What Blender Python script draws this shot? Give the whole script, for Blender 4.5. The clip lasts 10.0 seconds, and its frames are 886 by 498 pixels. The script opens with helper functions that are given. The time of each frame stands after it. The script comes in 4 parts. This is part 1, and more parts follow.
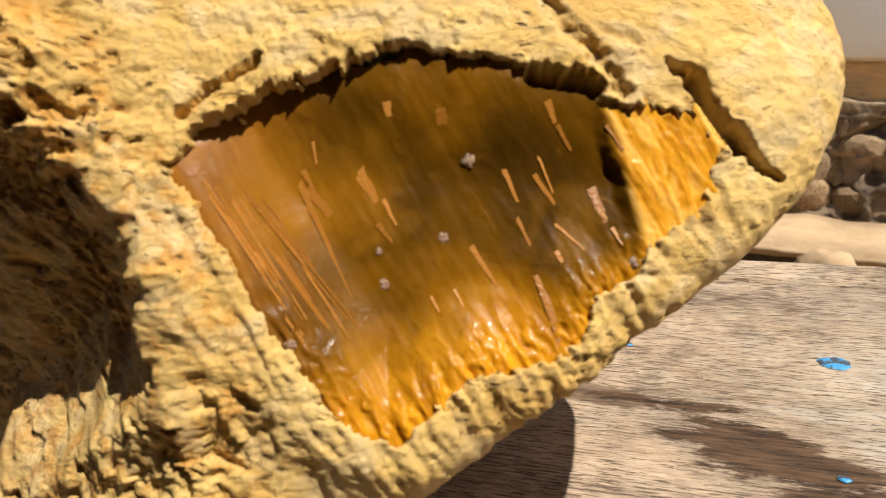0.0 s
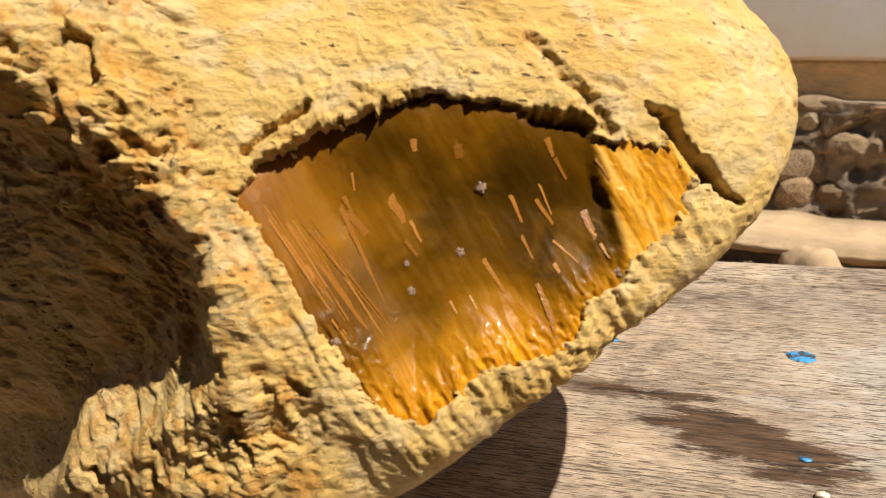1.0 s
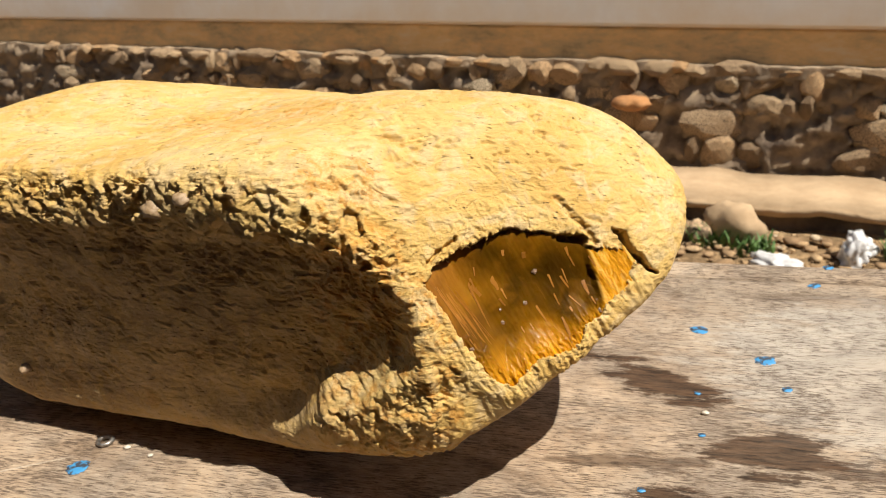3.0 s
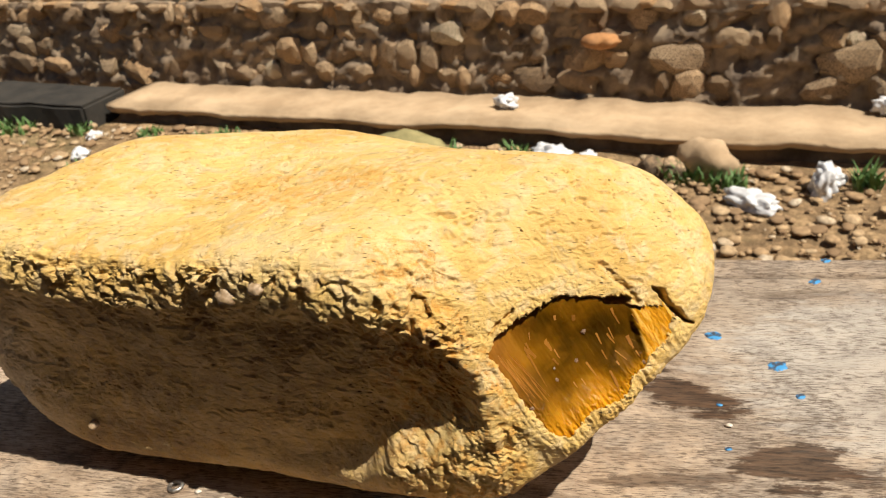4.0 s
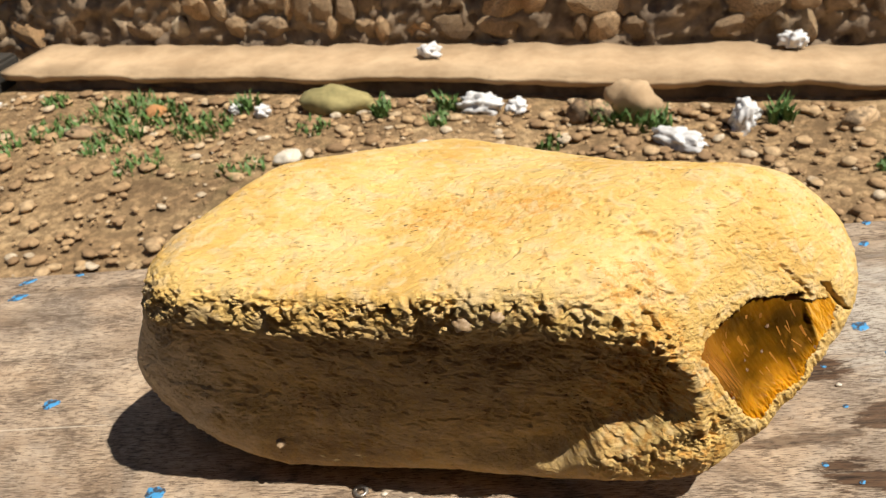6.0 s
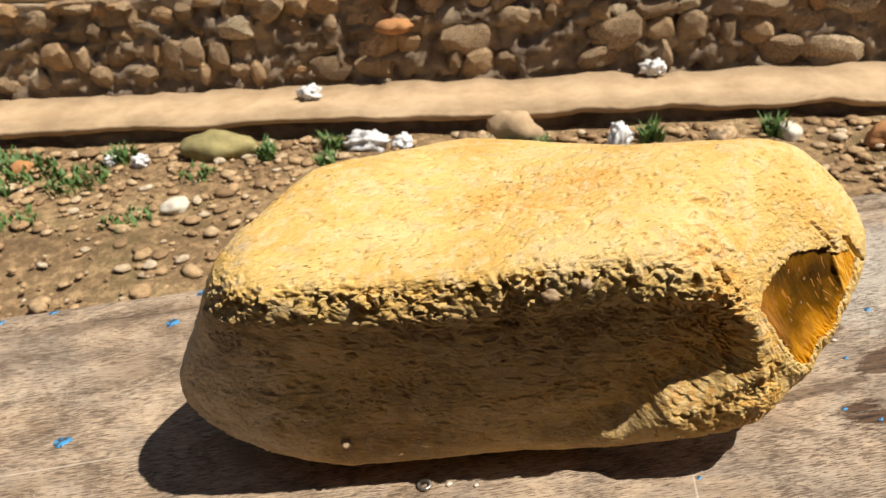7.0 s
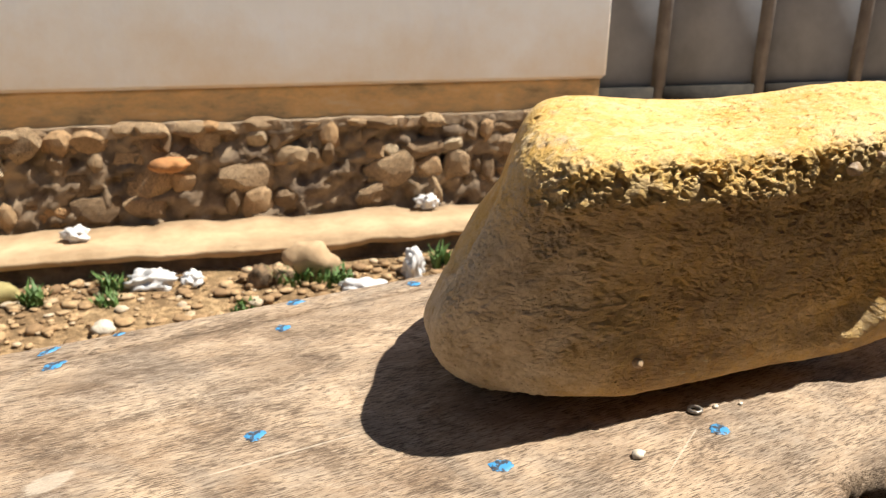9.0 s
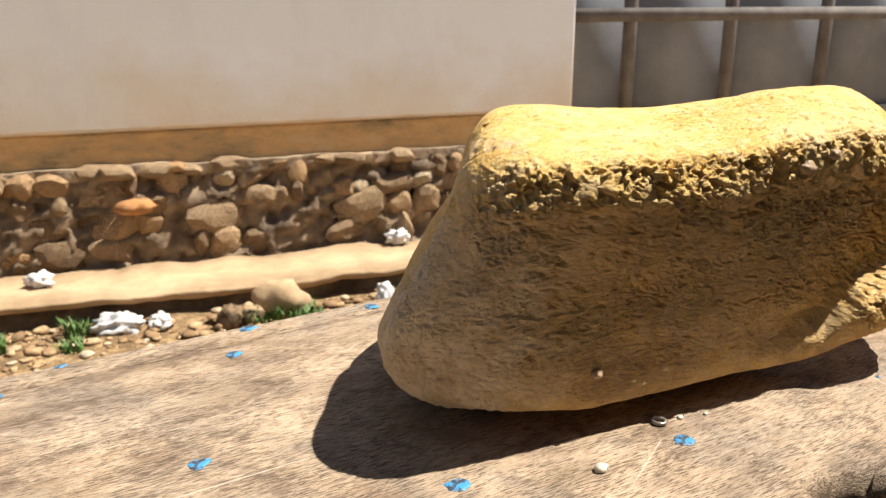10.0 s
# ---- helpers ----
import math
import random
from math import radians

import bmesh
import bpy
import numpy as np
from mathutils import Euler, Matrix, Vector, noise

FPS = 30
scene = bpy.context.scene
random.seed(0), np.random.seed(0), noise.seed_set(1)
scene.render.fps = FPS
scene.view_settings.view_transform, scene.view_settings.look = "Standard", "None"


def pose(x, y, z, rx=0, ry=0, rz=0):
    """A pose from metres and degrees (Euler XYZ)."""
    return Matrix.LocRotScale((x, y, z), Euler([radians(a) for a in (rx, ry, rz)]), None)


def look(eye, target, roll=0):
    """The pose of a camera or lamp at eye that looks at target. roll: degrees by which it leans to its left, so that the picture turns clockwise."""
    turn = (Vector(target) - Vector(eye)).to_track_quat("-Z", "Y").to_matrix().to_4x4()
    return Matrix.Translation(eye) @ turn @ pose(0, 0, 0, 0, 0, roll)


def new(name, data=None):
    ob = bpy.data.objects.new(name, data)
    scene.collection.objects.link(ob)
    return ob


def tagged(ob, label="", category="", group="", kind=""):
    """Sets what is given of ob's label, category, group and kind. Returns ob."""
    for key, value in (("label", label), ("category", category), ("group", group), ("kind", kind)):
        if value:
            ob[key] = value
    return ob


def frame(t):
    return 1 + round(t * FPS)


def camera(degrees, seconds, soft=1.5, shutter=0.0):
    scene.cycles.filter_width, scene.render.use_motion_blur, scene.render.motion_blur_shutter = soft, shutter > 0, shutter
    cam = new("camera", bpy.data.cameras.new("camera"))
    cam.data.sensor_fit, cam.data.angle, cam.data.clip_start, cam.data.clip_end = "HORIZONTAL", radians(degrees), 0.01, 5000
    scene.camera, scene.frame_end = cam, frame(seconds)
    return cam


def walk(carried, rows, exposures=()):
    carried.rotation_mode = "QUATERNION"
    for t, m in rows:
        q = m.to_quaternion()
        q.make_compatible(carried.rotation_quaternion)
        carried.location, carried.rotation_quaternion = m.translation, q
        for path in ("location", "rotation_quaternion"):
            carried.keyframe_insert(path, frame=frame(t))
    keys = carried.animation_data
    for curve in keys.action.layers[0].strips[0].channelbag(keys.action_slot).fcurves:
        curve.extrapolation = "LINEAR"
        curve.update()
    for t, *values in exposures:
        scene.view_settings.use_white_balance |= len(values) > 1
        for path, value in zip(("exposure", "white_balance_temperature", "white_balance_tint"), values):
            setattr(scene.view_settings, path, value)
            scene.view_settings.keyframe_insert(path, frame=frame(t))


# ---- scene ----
cam = camera(56.0, 10.0, soft=0.95)
cam.data.dof.use_dof = True
cam.data.dof.focus_distance = 0.262
cam.data.dof.aperture_fstop = 40.0
# rows: seconds, eye, target, roll
PATH = [
    (0, (0.16, 0.139, 0.134), (-0.088, 2.011, -0.527), -3.8),
    (0.5, (0.159, 0.116, 0.144), (-0.06, 1.982, -0.541), -3.6),
    (1, (0.158, 0.115, 0.146), (-0.063, 1.985, -0.526), -3.6),
    (1.5, (0.166, 0.044, 0.174), (-0.063, 1.91, -0.509), -3.5),
    (2, (0.151, -0.024, 0.206), (0.052, 1.833, -0.53), -2.2),
    (2.5, (0.144, -0.026, 0.209), (0.05, 1.828, -0.537), -2.6),
    (3, (0.125, -0.03, 0.244), (0.049, 1.803, -0.552), -3.6),
    (4.5, (0.073, -0.026, 0.342), (0.084, 1.684, -0.695), -7.0),
    (5, (0.04, -0.026, 0.37), (0.084, 1.647, -0.725), -7.3),
    (6.5, (-0.094, -0.018, 0.372), (0.271, 1.619, -0.718), -5.2),
    (7, (-0.153, -0.018, 0.361), (0.402, 1.602, -0.671), -4.4),
    (7.5, (-0.239, -0.005, 0.341), (0.534, 1.574, -0.614), -2.8),
    (8, (-0.331, 0.021, 0.32), (0.655, 1.53, -0.545), -0.7),
    (8.5, (-0.407, 0.069, 0.272), (0.75, 1.512, -0.49), 1.0),
    (9, (-0.435, 0.102, 0.236), (0.817, 1.508, -0.439), 1.2),
    (9.5, (-0.423, 0.111, 0.213), (0.868, 1.508, -0.404), 0.5),
    (10, (-0.419, 0.1, 0.219), (0.895, 1.488, -0.369), -0.0),
]
walk(cam, [(t, look(eye, target, roll)) for t, eye, target, roll in PATH], exposures=[(0.0, 0.55), (2.0, 0.48), (3.0, 0.46), (5.0, 0.38), (6.5, 0.38), (8.0, 0.60), (9.0, 0.82), (10.0, 0.90)])

# ---- light ----
SUN_AZ, SUN_EL = radians(-32.3), radians(60.5)
SUN_WAY = Vector((math.cos(SUN_EL) * math.cos(SUN_AZ), math.cos(SUN_EL) * math.sin(SUN_AZ), math.sin(SUN_EL)))
world = bpy.data.worlds.new("sky")
scene.world = world
world.use_nodes = True
sky = world.node_tree.nodes.new("ShaderNodeTexSky")
sky.sky_type, sky.sun_disc = "NISHITA", False
sky.sun_elevation, sky.sun_rotation = SUN_EL, math.atan2(SUN_WAY.x, SUN_WAY.y)
sky.dust_density = 1.0
world.node_tree.nodes["Background"].inputs["Strength"].default_value = 0.037
world.node_tree.links.new(sky.outputs["Color"], world.node_tree.nodes["Background"].inputs["Color"])
sun = new("sun", bpy.data.lights.new("sun", "SUN"))
sun.data.energy, sun.data.angle, sun.data.color = 5.0, radians(0.55), (1.0, 0.94, 0.83)
sun.matrix_world = look(SUN_WAY * 5, (0, 0, 0))


# ---- node helpers ----
class Mat:
    """A small builder for node materials on object coordinates."""

    def __init__(self, name, rough=0.8, spec=0.4):
        self.m = bpy.data.materials.new(name)
        self.m.use_nodes = True
        self.t = self.m.node_tree
        self.b = self.t.nodes["Principled BSDF"]
        self.b.inputs["Roughness"].default_value = rough
        self.b.inputs["Specular IOR Level"].default_value = spec
        self.co = self.t.nodes.new("ShaderNodeTexCoord").outputs["Object"]

    def link(self, a, b):
        self.t.links.new(a, b)

    def node(self, kind, **put):
        n = self.t.nodes.new(kind)
        for key, value in put.items():
            n.inputs[key].default_value = value
        return n

    def mapped(self, scale=(1, 1, 1), turn=(0, 0, 0), at=None):
        n = self.node("ShaderNodeMapping", Scale=scale, Rotation=turn)
        self.link(at or self.co, n.inputs["Vector"])
        return n.outputs["Vector"]

    def along(self, turn, scale):
        """Coordinates turned about z, then stretched."""
        return self.mapped(scale, at=self.mapped(turn=(0, 0, turn)))

    def noise(self, scale, detail=4.0, rough=0.6, at=None, warp=0.0):
        n = self.node("ShaderNodeTexNoise", Scale=scale, Detail=detail, Roughness=rough, Distortion=warp)
        self.link(at or self.co, n.inputs["Vector"])
        return n.outputs["Fac"]

    def voronoi(self, scale, at=None, feature="F1"):
        n = self.node("ShaderNodeTexVoronoi", Scale=scale)
        n.feature = feature
        self.link(at or self.co, n.inputs["Vector"])
        return n.outputs["Distance"]

    def ramp(self, fac, *stops):
        n = self.t.nodes.new("ShaderNodeValToRGB")
        while len(n.color_ramp.elements) < len(stops):
            n.color_ramp.elements.new(0.5)
        for e, (at, colour) in zip(n.color_ramp.elements, stops):
            e.position = at
            e.color = (*colour, 1) if isinstance(colour, tuple) else (colour, colour, colour, 1)
        self.link(fac, n.inputs["Fac"])
        return n.outputs["Color"]

    def mix(self, fac, a, b, how="MIX"):
        n = self.t.nodes.new("ShaderNodeMix")
        n.data_type, n.blend_type, n.clamp_result = "RGBA", how, False
        for value, slot in ((fac, n.inputs["Factor"]), (a, n.inputs[6]), (b, n.inputs[7])):
            if isinstance(value, (int, float)):
                slot.default_value = value
            elif isinstance(value, tuple):
                slot.default_value = (*value, 1)
            else:
                self.link(value, slot)
        return n.outputs[2]

    def math(self, how, a, b=0.0, clamp=False):
        n = self.t.nodes.new("ShaderNodeMath")
        n.operation, n.use_clamp = how, clamp
        for value, slot in ((a, n.inputs[0]), (b, n.inputs[1])):
            if isinstance(value, (int, float)):
                slot.default_value = value
            else:
                self.link(value, slot)
        return n.outputs[0]

    def axis(self, name, at=None):
        n = self.t.nodes.new("ShaderNodeSeparateXYZ")
        self.link(at or self.co, n.inputs[0])
        return n.outputs[name]

    def spot(self, x, y, rx, ry, wobble, amount, turn=0.0):
        """About 1 inside an uneven ellipse in x and y, 0 outside."""
        place = self.node("ShaderNodeMapping", Location=(x, y, 0), Rotation=(0, 0, turn), Scale=(rx, ry, 1))
        place.vector_type = "TEXTURE"
        self.link(self.co, place.inputs["Vector"])
        flat = self.node("ShaderNodeVectorMath")
        flat.operation = "MULTIPLY"
        flat.inputs[1].default_value = (1, 1, 0)
        self.link(place.outputs[0], flat.inputs[0])
        far = self.node("ShaderNodeVectorMath")
        far.operation = "LENGTH"
        self.link(flat.outputs[0], far.inputs[0])
        off = self.math("MULTIPLY", self.math("SUBTRACT", wobble, 0.5), amount)
        return self.ramp(self.math("ADD", far.outputs["Value"], off), (0.78, 1.0), (1.0, 0.0))

    def colour(self, c):
        if isinstance(c, tuple):
            self.b.inputs["Base Color"].default_value = (*c, 1)
        else:
            self.link(c, self.b.inputs["Base Color"])
        return self

    def bump(self, height, strength, distance, after=None):
        n = self.node("ShaderNodeBump", Strength=strength, Distance=distance)
        self.link(height, n.inputs["Height"])
        if after:
            self.link(after, n.inputs["Normal"])
        self.link(n.outputs[0], self.b.inputs["Normal"])
        return n.outputs[0]

    def random(self):
        return self.t.nodes.new("ShaderNodeObjectInfo").outputs["Random"]


def rind_material():
    m = Mat("ochre_rind", 0.62, 0.35)
    base = m.ramp(m.noise(16, 6, 0.62), (0.27, (0.57, 0.31, 0.07)), (0.40, (0.67, 0.415, 0.115)), (0.54, (0.73, 0.485, 0.16)), (0.72, (0.755, 0.55, 0.235)))
    pale = m.ramp(m.noise(85, 5, 0.6, warp=0.8), (0.48, 0.0), (0.62, 0.7))
    base = m.mix(pale, base, (0.74, 0.545, 0.285))
    faint = m.ramp(m.noise(60, 5, 0.65, at=m.mapped((1, 1, 1), (1.1, 0.4, 0.2)), warp=1.0), (0.56, 0.0), (0.66, 0.5))
    base = m.mix(faint, base, (0.53, 0.40, 0.21))
    wobble = m.noise(60, 5, 0.7)
    rust = m.ramp(m.noise(36, 6, 0.7, at=m.mapped((1, 1, 1), (0.3, 0.2, 0.5))), (0.60, 0.0), (0.72, 0.55))
    for x, y, rx, ry in ((0.030, 0.335, 0.055, 0.022), (0.075, 0.262, 0.022, 0.015), (0.09, 0.245, 0.03, 0.02)):
        fleck = m.math("MULTIPLY", m.spot(x, y, rx, ry, wobble, 2.2, -0.3), m.ramp(m.noise(190, 5, 0.72), (0.47, 0.0), (0.60, 0.75)))
        rust = m.math("MAXIMUM", rust, fleck)
    base = m.mix(rust, base, (0.64, 0.29, 0.045))
    ash = m.math("MULTIPLY", m.spot(-0.155, 0.375, 0.035, 0.06, wobble, 1.6, -0.4), m.ramp(m.noise(80, 5, 0.7), (0.44, 0.0), (0.62, 0.6)))
    base = m.mix(ash, base, (0.54, 0.45, 0.33))
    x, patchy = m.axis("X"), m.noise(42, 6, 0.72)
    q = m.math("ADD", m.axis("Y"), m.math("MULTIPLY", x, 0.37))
    # brownish weathering on the front below the ridge, with its shade painted in
    brown_shade = m.ramp(m.math("ADD", q, m.math("MULTIPLY", m.math("SUBTRACT", patchy, 0.5), 0.05)), (0.286, 1.0), (0.306, 0.0))
    brown_shade = m.math("MULTIPLY", brown_shade, m.ramp(m.math("ADD", m.math("MULTIPLY", x, 5.0), 0.5), (0.66, 1.0), (0.92, 0.0)))
    tip = m.ramp(m.math("ADD", m.math("MULTIPLY", x, -4.0), m.math("MULTIPLY", m.math("SUBTRACT", patchy, 0.5), 0.3)), (0.44, 0.0), (0.60, 0.85))
    brown_shade = m.math("MULTIPLY", brown_shade, m.ramp(m.math("ADD", m.math("MULTIPLY", m.axis("Z"), 6.0), m.math("MULTIPLY", m.math("SUBTRACT", patchy, 0.5), 0.3)), (0.72, 1.0), (0.84, 0.0)))
    brown_shade = m.math("MULTIPLY", brown_shade, m.ramp(m.noise(95, 6, 0.75), (0.38, 0.35), (0.58, 0.85)))
    base = m.mix(brown_shade, base, m.ramp(patchy, (0.38, (0.34, 0.225, 0.115)), (0.60, (0.52, 0.36, 0.19))))
    low = m.ramp(m.math("ADD", m.math("MULTIPLY", m.axis("Z"), 6.0), m.math("MULTIPLY", m.math("SUBTRACT", patchy, 0.5), 0.4)), (0.58, 1.0), (0.78, 0.0))
    base = m.mix(m.math("MULTIPLY", tip, low), base, m.ramp(patchy, (0.38, (0.52, 0.40, 0.25)), (0.60, (0.78, 0.65, 0.46))))
    pit = m.ramp(m.voronoi(260, at=m.mapped((0.55, 2.4, 1.7), (0, 0, 0.5))), (0.08, 0.9), (0.20, 0.0))
    pit = m.math("MULTIPLY", pit, m.ramp(m.noise(38, 3), (0.50, 0.0), (0.60, 1.0)))
    base = m.mix(pit, base, (0.20, 0.115, 0.04))
    dirt = m.ramp(m.noise(130, 6, 0.72, at=m.mapped((0.6, 1.0, 1.4), (0.2, 0.5, -0.4)), warp=0.6), (0.58, 0.0), (0.68, 0.5))
    base = m.mix(dirt, base, (0.46, 0.255, 0.065))
    speck = m.ramp(m.noise(520, 4, 0.7), (0.65, 0.0), (0.70, 0.6))
    m.colour(m.mix(speck, base, (0.22, 0.13, 0.05)))
    fibre = m.noise(150, 7, 0.72, at=m.mapped((0.45, 1.0, 1.7), (0.2, 0.5, -0.4)), warp=0.8)
    first = m.bump(fibre, 0.75, 0.0022)
    second = m.bump(pit, 0.9, -0.0018, after=first)
    third = m.bump(m.voronoi(330, at=m.mapped((0.6, 1.0, 1.5), (0.4, 0.1, 0.6))), 0.22, 0.0016, after=second)
    m.bump(m.noise(800, 6, 0.75), 0.65, 0.0009, after=third)
    m.link(m.ramp(m.noise(520, 4, 0.7), (0.40, 0.80), (0.60, 0.45), (0.68, 0.16)), m.b.inputs["Roughness"])
    return m.m


def crystal_material():
    m = Mat("amber_chalcedony", 0.3, 0.09)
    streak = m.noise(300, 6, 0.7, at=m.along(radians(62), (0.14, 1.0, 1.0)), warp=0.7)
    wide = m.noise(30, 3, 0.5, warp=0.7)
    cloud = m.noise(75, 3, 0.5, warp=0.6)
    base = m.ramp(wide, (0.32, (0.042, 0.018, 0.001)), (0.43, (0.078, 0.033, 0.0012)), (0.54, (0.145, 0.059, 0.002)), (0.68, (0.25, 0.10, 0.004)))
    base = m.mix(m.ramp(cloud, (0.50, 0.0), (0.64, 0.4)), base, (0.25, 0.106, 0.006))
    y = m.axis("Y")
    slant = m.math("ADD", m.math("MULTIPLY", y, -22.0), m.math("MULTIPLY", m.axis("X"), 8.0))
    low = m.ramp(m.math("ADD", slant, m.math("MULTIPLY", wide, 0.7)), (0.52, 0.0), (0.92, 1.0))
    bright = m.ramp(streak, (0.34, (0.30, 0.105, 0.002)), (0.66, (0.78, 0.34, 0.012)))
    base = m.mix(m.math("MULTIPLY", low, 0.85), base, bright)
    x = m.axis("X")
    red = m.ramp(m.math("SUBTRACT", m.math("MULTIPLY", x, -26.0), m.math("MULTIPLY", wide, 0.6)), (0.15, 0.0), (0.60, 0.6))
    base = m.mix(red, base, m.ramp(streak, (0.32, (0.17, 0.060, 0.006)), (0.68, (0.36, 0.14, 0.022))))
    base = m.mix(m.ramp(streak, (0.62, 0.0), (0.74, 0.3)), base, (0.58, 0.27, 0.04))
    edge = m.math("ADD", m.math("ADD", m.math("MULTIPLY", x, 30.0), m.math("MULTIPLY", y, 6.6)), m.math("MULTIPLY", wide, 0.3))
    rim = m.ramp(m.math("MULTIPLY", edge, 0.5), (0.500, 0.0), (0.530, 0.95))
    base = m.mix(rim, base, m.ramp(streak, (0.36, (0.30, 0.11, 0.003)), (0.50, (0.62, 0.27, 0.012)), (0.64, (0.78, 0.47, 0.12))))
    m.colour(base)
    m.b.inputs["Subsurface Weight"].default_value = 0.25
    m.b.inputs["Subsurface Radius"].default_value = (0.004, 0.0016, 0.0003)
    m.b.inputs["Subsurface Scale"].default_value = 1.0
    m.b.inputs["Coat Weight"].default_value = 0.04
    m.b.inputs["Coat Roughness"].default_value = 0.12
    first = m.bump(streak, 0.02, 0.0008)
    chipped = m.math("MULTIPLY", low, m.voronoi(420, at=m.along(radians(62), (0.45, 1.0, 1.0))))
    second = m.bump(chipped, 0.35, 0.0014, after=first)
    m.bump(m.noise(900, 4, 0.7), 0.16, 0.0005, after=second)
    m.link(m.ramp(m.noise(260, 4), (0.35, 0.26), (0.7, 0.5)), m.b.inputs["Roughness"])
    return m.m


def fibre_material():
    m = Mat("copper_brown_fibre", 0.3, 0.5)
    tone = m.ramp(m.random(), (0.0, (0.24, 0.088, 0.008)), (0.5, (0.36, 0.145, 0.020)), (1.0, (0.50, 0.215, 0.045)))
    m.colour(m.mix(m.ramp(m.noise(900, 3), (0.45, 0.0), (0.7, 0.5)), tone, (0.32, 0.12, 0.02)))
    m.bump(m.noise(1500, 3), 0.4, 0.0004)
    return m.m


def wood_material():
    m = Mat("weathered_board", 0.75, 0.2)
    # short dark pores along the grain, over a pale bleached ground
    pores = m.noise(1250, 4, 0.65, at=m.mapped((0.11, 1, 1)), warp=0.35)
    grain = m.noise(420, 6, 0.72, at=m.mapped((0.12, 1, 1)), warp=0.5)
    bands = m.noise(34, 6, 0.7, at=m.mapped((0.35, 1, 1)), warp=1.0)
    crowd = m.noise(22, 6, 0.72, at=m.mapped((0.6, 1, 1)), warp=1.3)
    base = m.ramp(bands, (0.30, (0.50, 0.36, 0.25)), (0.46, (0.66, 0.50, 0.355)), (0.58, (0.75, 0.585, 0.43)), (0.76, (0.70, 0.545, 0.415)))
    base = m.mix(m.ramp(grain, (0.36, 0.55), (0.48, 0.0)), base, (0.33, 0.235, 0.165))
    base = m.mix(m.ramp(grain, (0.56, 0.0), (0.70, 0.5)), base, (0.80, 0.66, 0.50))
    grey = m.ramp(m.noise(9, 6, 0.72, warp=0.9), (0.46, 0.0), (0.60, 0.75))
    base = m.mix(grey, base, m.ramp(grain, (0.40, (0.30, 0.245, 0.195)), (0.58, (0.50, 0.42, 0.345))))
    smudge = m.ramp(crowd, (0.54, 0.0), (0.68, 0.6))
    base = m.mix(smudge, base, m.ramp(grain, (0.42, (0.17, 0.125, 0.09)), (0.58, (0.40, 0.30, 0.22))))
    tea = m.ramp(m.noise(13, 7, 0.76, at=m.mapped((0.8, 1, 1), (0, 0, 0.2)), warp=1.2), (0.56, 0.0), (0.66, 0.5))
    base = m.mix(tea, base, m.ramp(grain, (0.40, (0.22, 0.135, 0.08)), (0.60, (0.50, 0.34, 0.21))))
    scuff = m.ramp(m.noise(34, 7, 0.8, at=m.mapped((0.8, 1, 1), (0, 0, -0.4)), warp=2.0), (0.60, 0.0), (0.70, 0.45))
    base = m.mix(scuff, base, (0.78, 0.68, 0.56))
    bleach = m.ramp(m.noise(6.5, 7, 0.75, at=m.mapped((0.7, 1, 1), (0, 0, 0.3)), warp=1.2), (0.50, 0.0), (0.66, 0.5))
    base = m.mix(bleach, base, (0.72, 0.62, 0.51))
    wobble = m.noise(75, 6, 0.75, at=m.mapped((0.25, 1, 1)))
    pale = m.spot(0.40, -0.13, 0.13, 0.09, wobble, 1.6)
    base = m.mix(m.math("MULTIPLY", pale, 0.6), base, (0.74, 0.70, 0.64))
    chalk = m.ramp(m.noise(5, 5, 0.75, warp=2.0), (0.58, 0.0), (0.70, 0.5))
    base = m.mix(chalk, base, (0.68, 0.58, 0.46))
    weather = m.ramp(m.noise(11, 7, 0.74, at=m.mapped((0.7, 1, 1)), warp=1.4), (0.34, (0.34, 0.315, 0.295)), (0.47, (0.60, 0.575, 0.55)), (0.60, (0.75, 0.725, 0.69)))
    base = m.mix(1.0, base, weather, "MULTIPLY")
    many = m.math("ADD", pores, m.math("MULTIPLY", m.math("SUBTRACT", crowd, 0.47), -0.36))
    base = m.mix(m.ramp(many, (0.405, 0.85), (0.465, 0.0)), base, (0.105, 0.072, 0.05))
    base = m.mix(m.ramp(pores, (0.58, 0.0), (0.66, 0.4)), base, (0.66, 0.54, 0.42))
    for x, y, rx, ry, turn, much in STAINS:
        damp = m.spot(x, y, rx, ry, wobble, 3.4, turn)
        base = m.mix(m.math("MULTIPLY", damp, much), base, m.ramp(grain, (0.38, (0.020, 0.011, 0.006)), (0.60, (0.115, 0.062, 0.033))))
    # pale scratches; the last mark is sun glare painted as a smear
    for x, y, rx, ry, turn in ((-0.224, -0.178, 0.05, 0.0007, 0.0), (0.13, -0.292, 0.03, 0.0008, 1.3), (-0.05, -0.27, 0.03, 0.0006, 0.5), (-0.33, -0.15, 0.014, 0.007, 0.2)):
        base = m.mix(m.math("MULTIPLY", m.spot(x, y, rx, ry, wobble, 1.6, turn), 0.45), base, (0.68, 0.59, 0.48))
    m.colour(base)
    first = m.bump(pores, 0.7, 0.0012)
    m.bump(grain, 0.6, 0.0016, after=first)
    m.link(m.ramp(bands, (0.3, 0.85), (0.7, 0.55)), m.b.inputs["Roughness"])
    return m.m


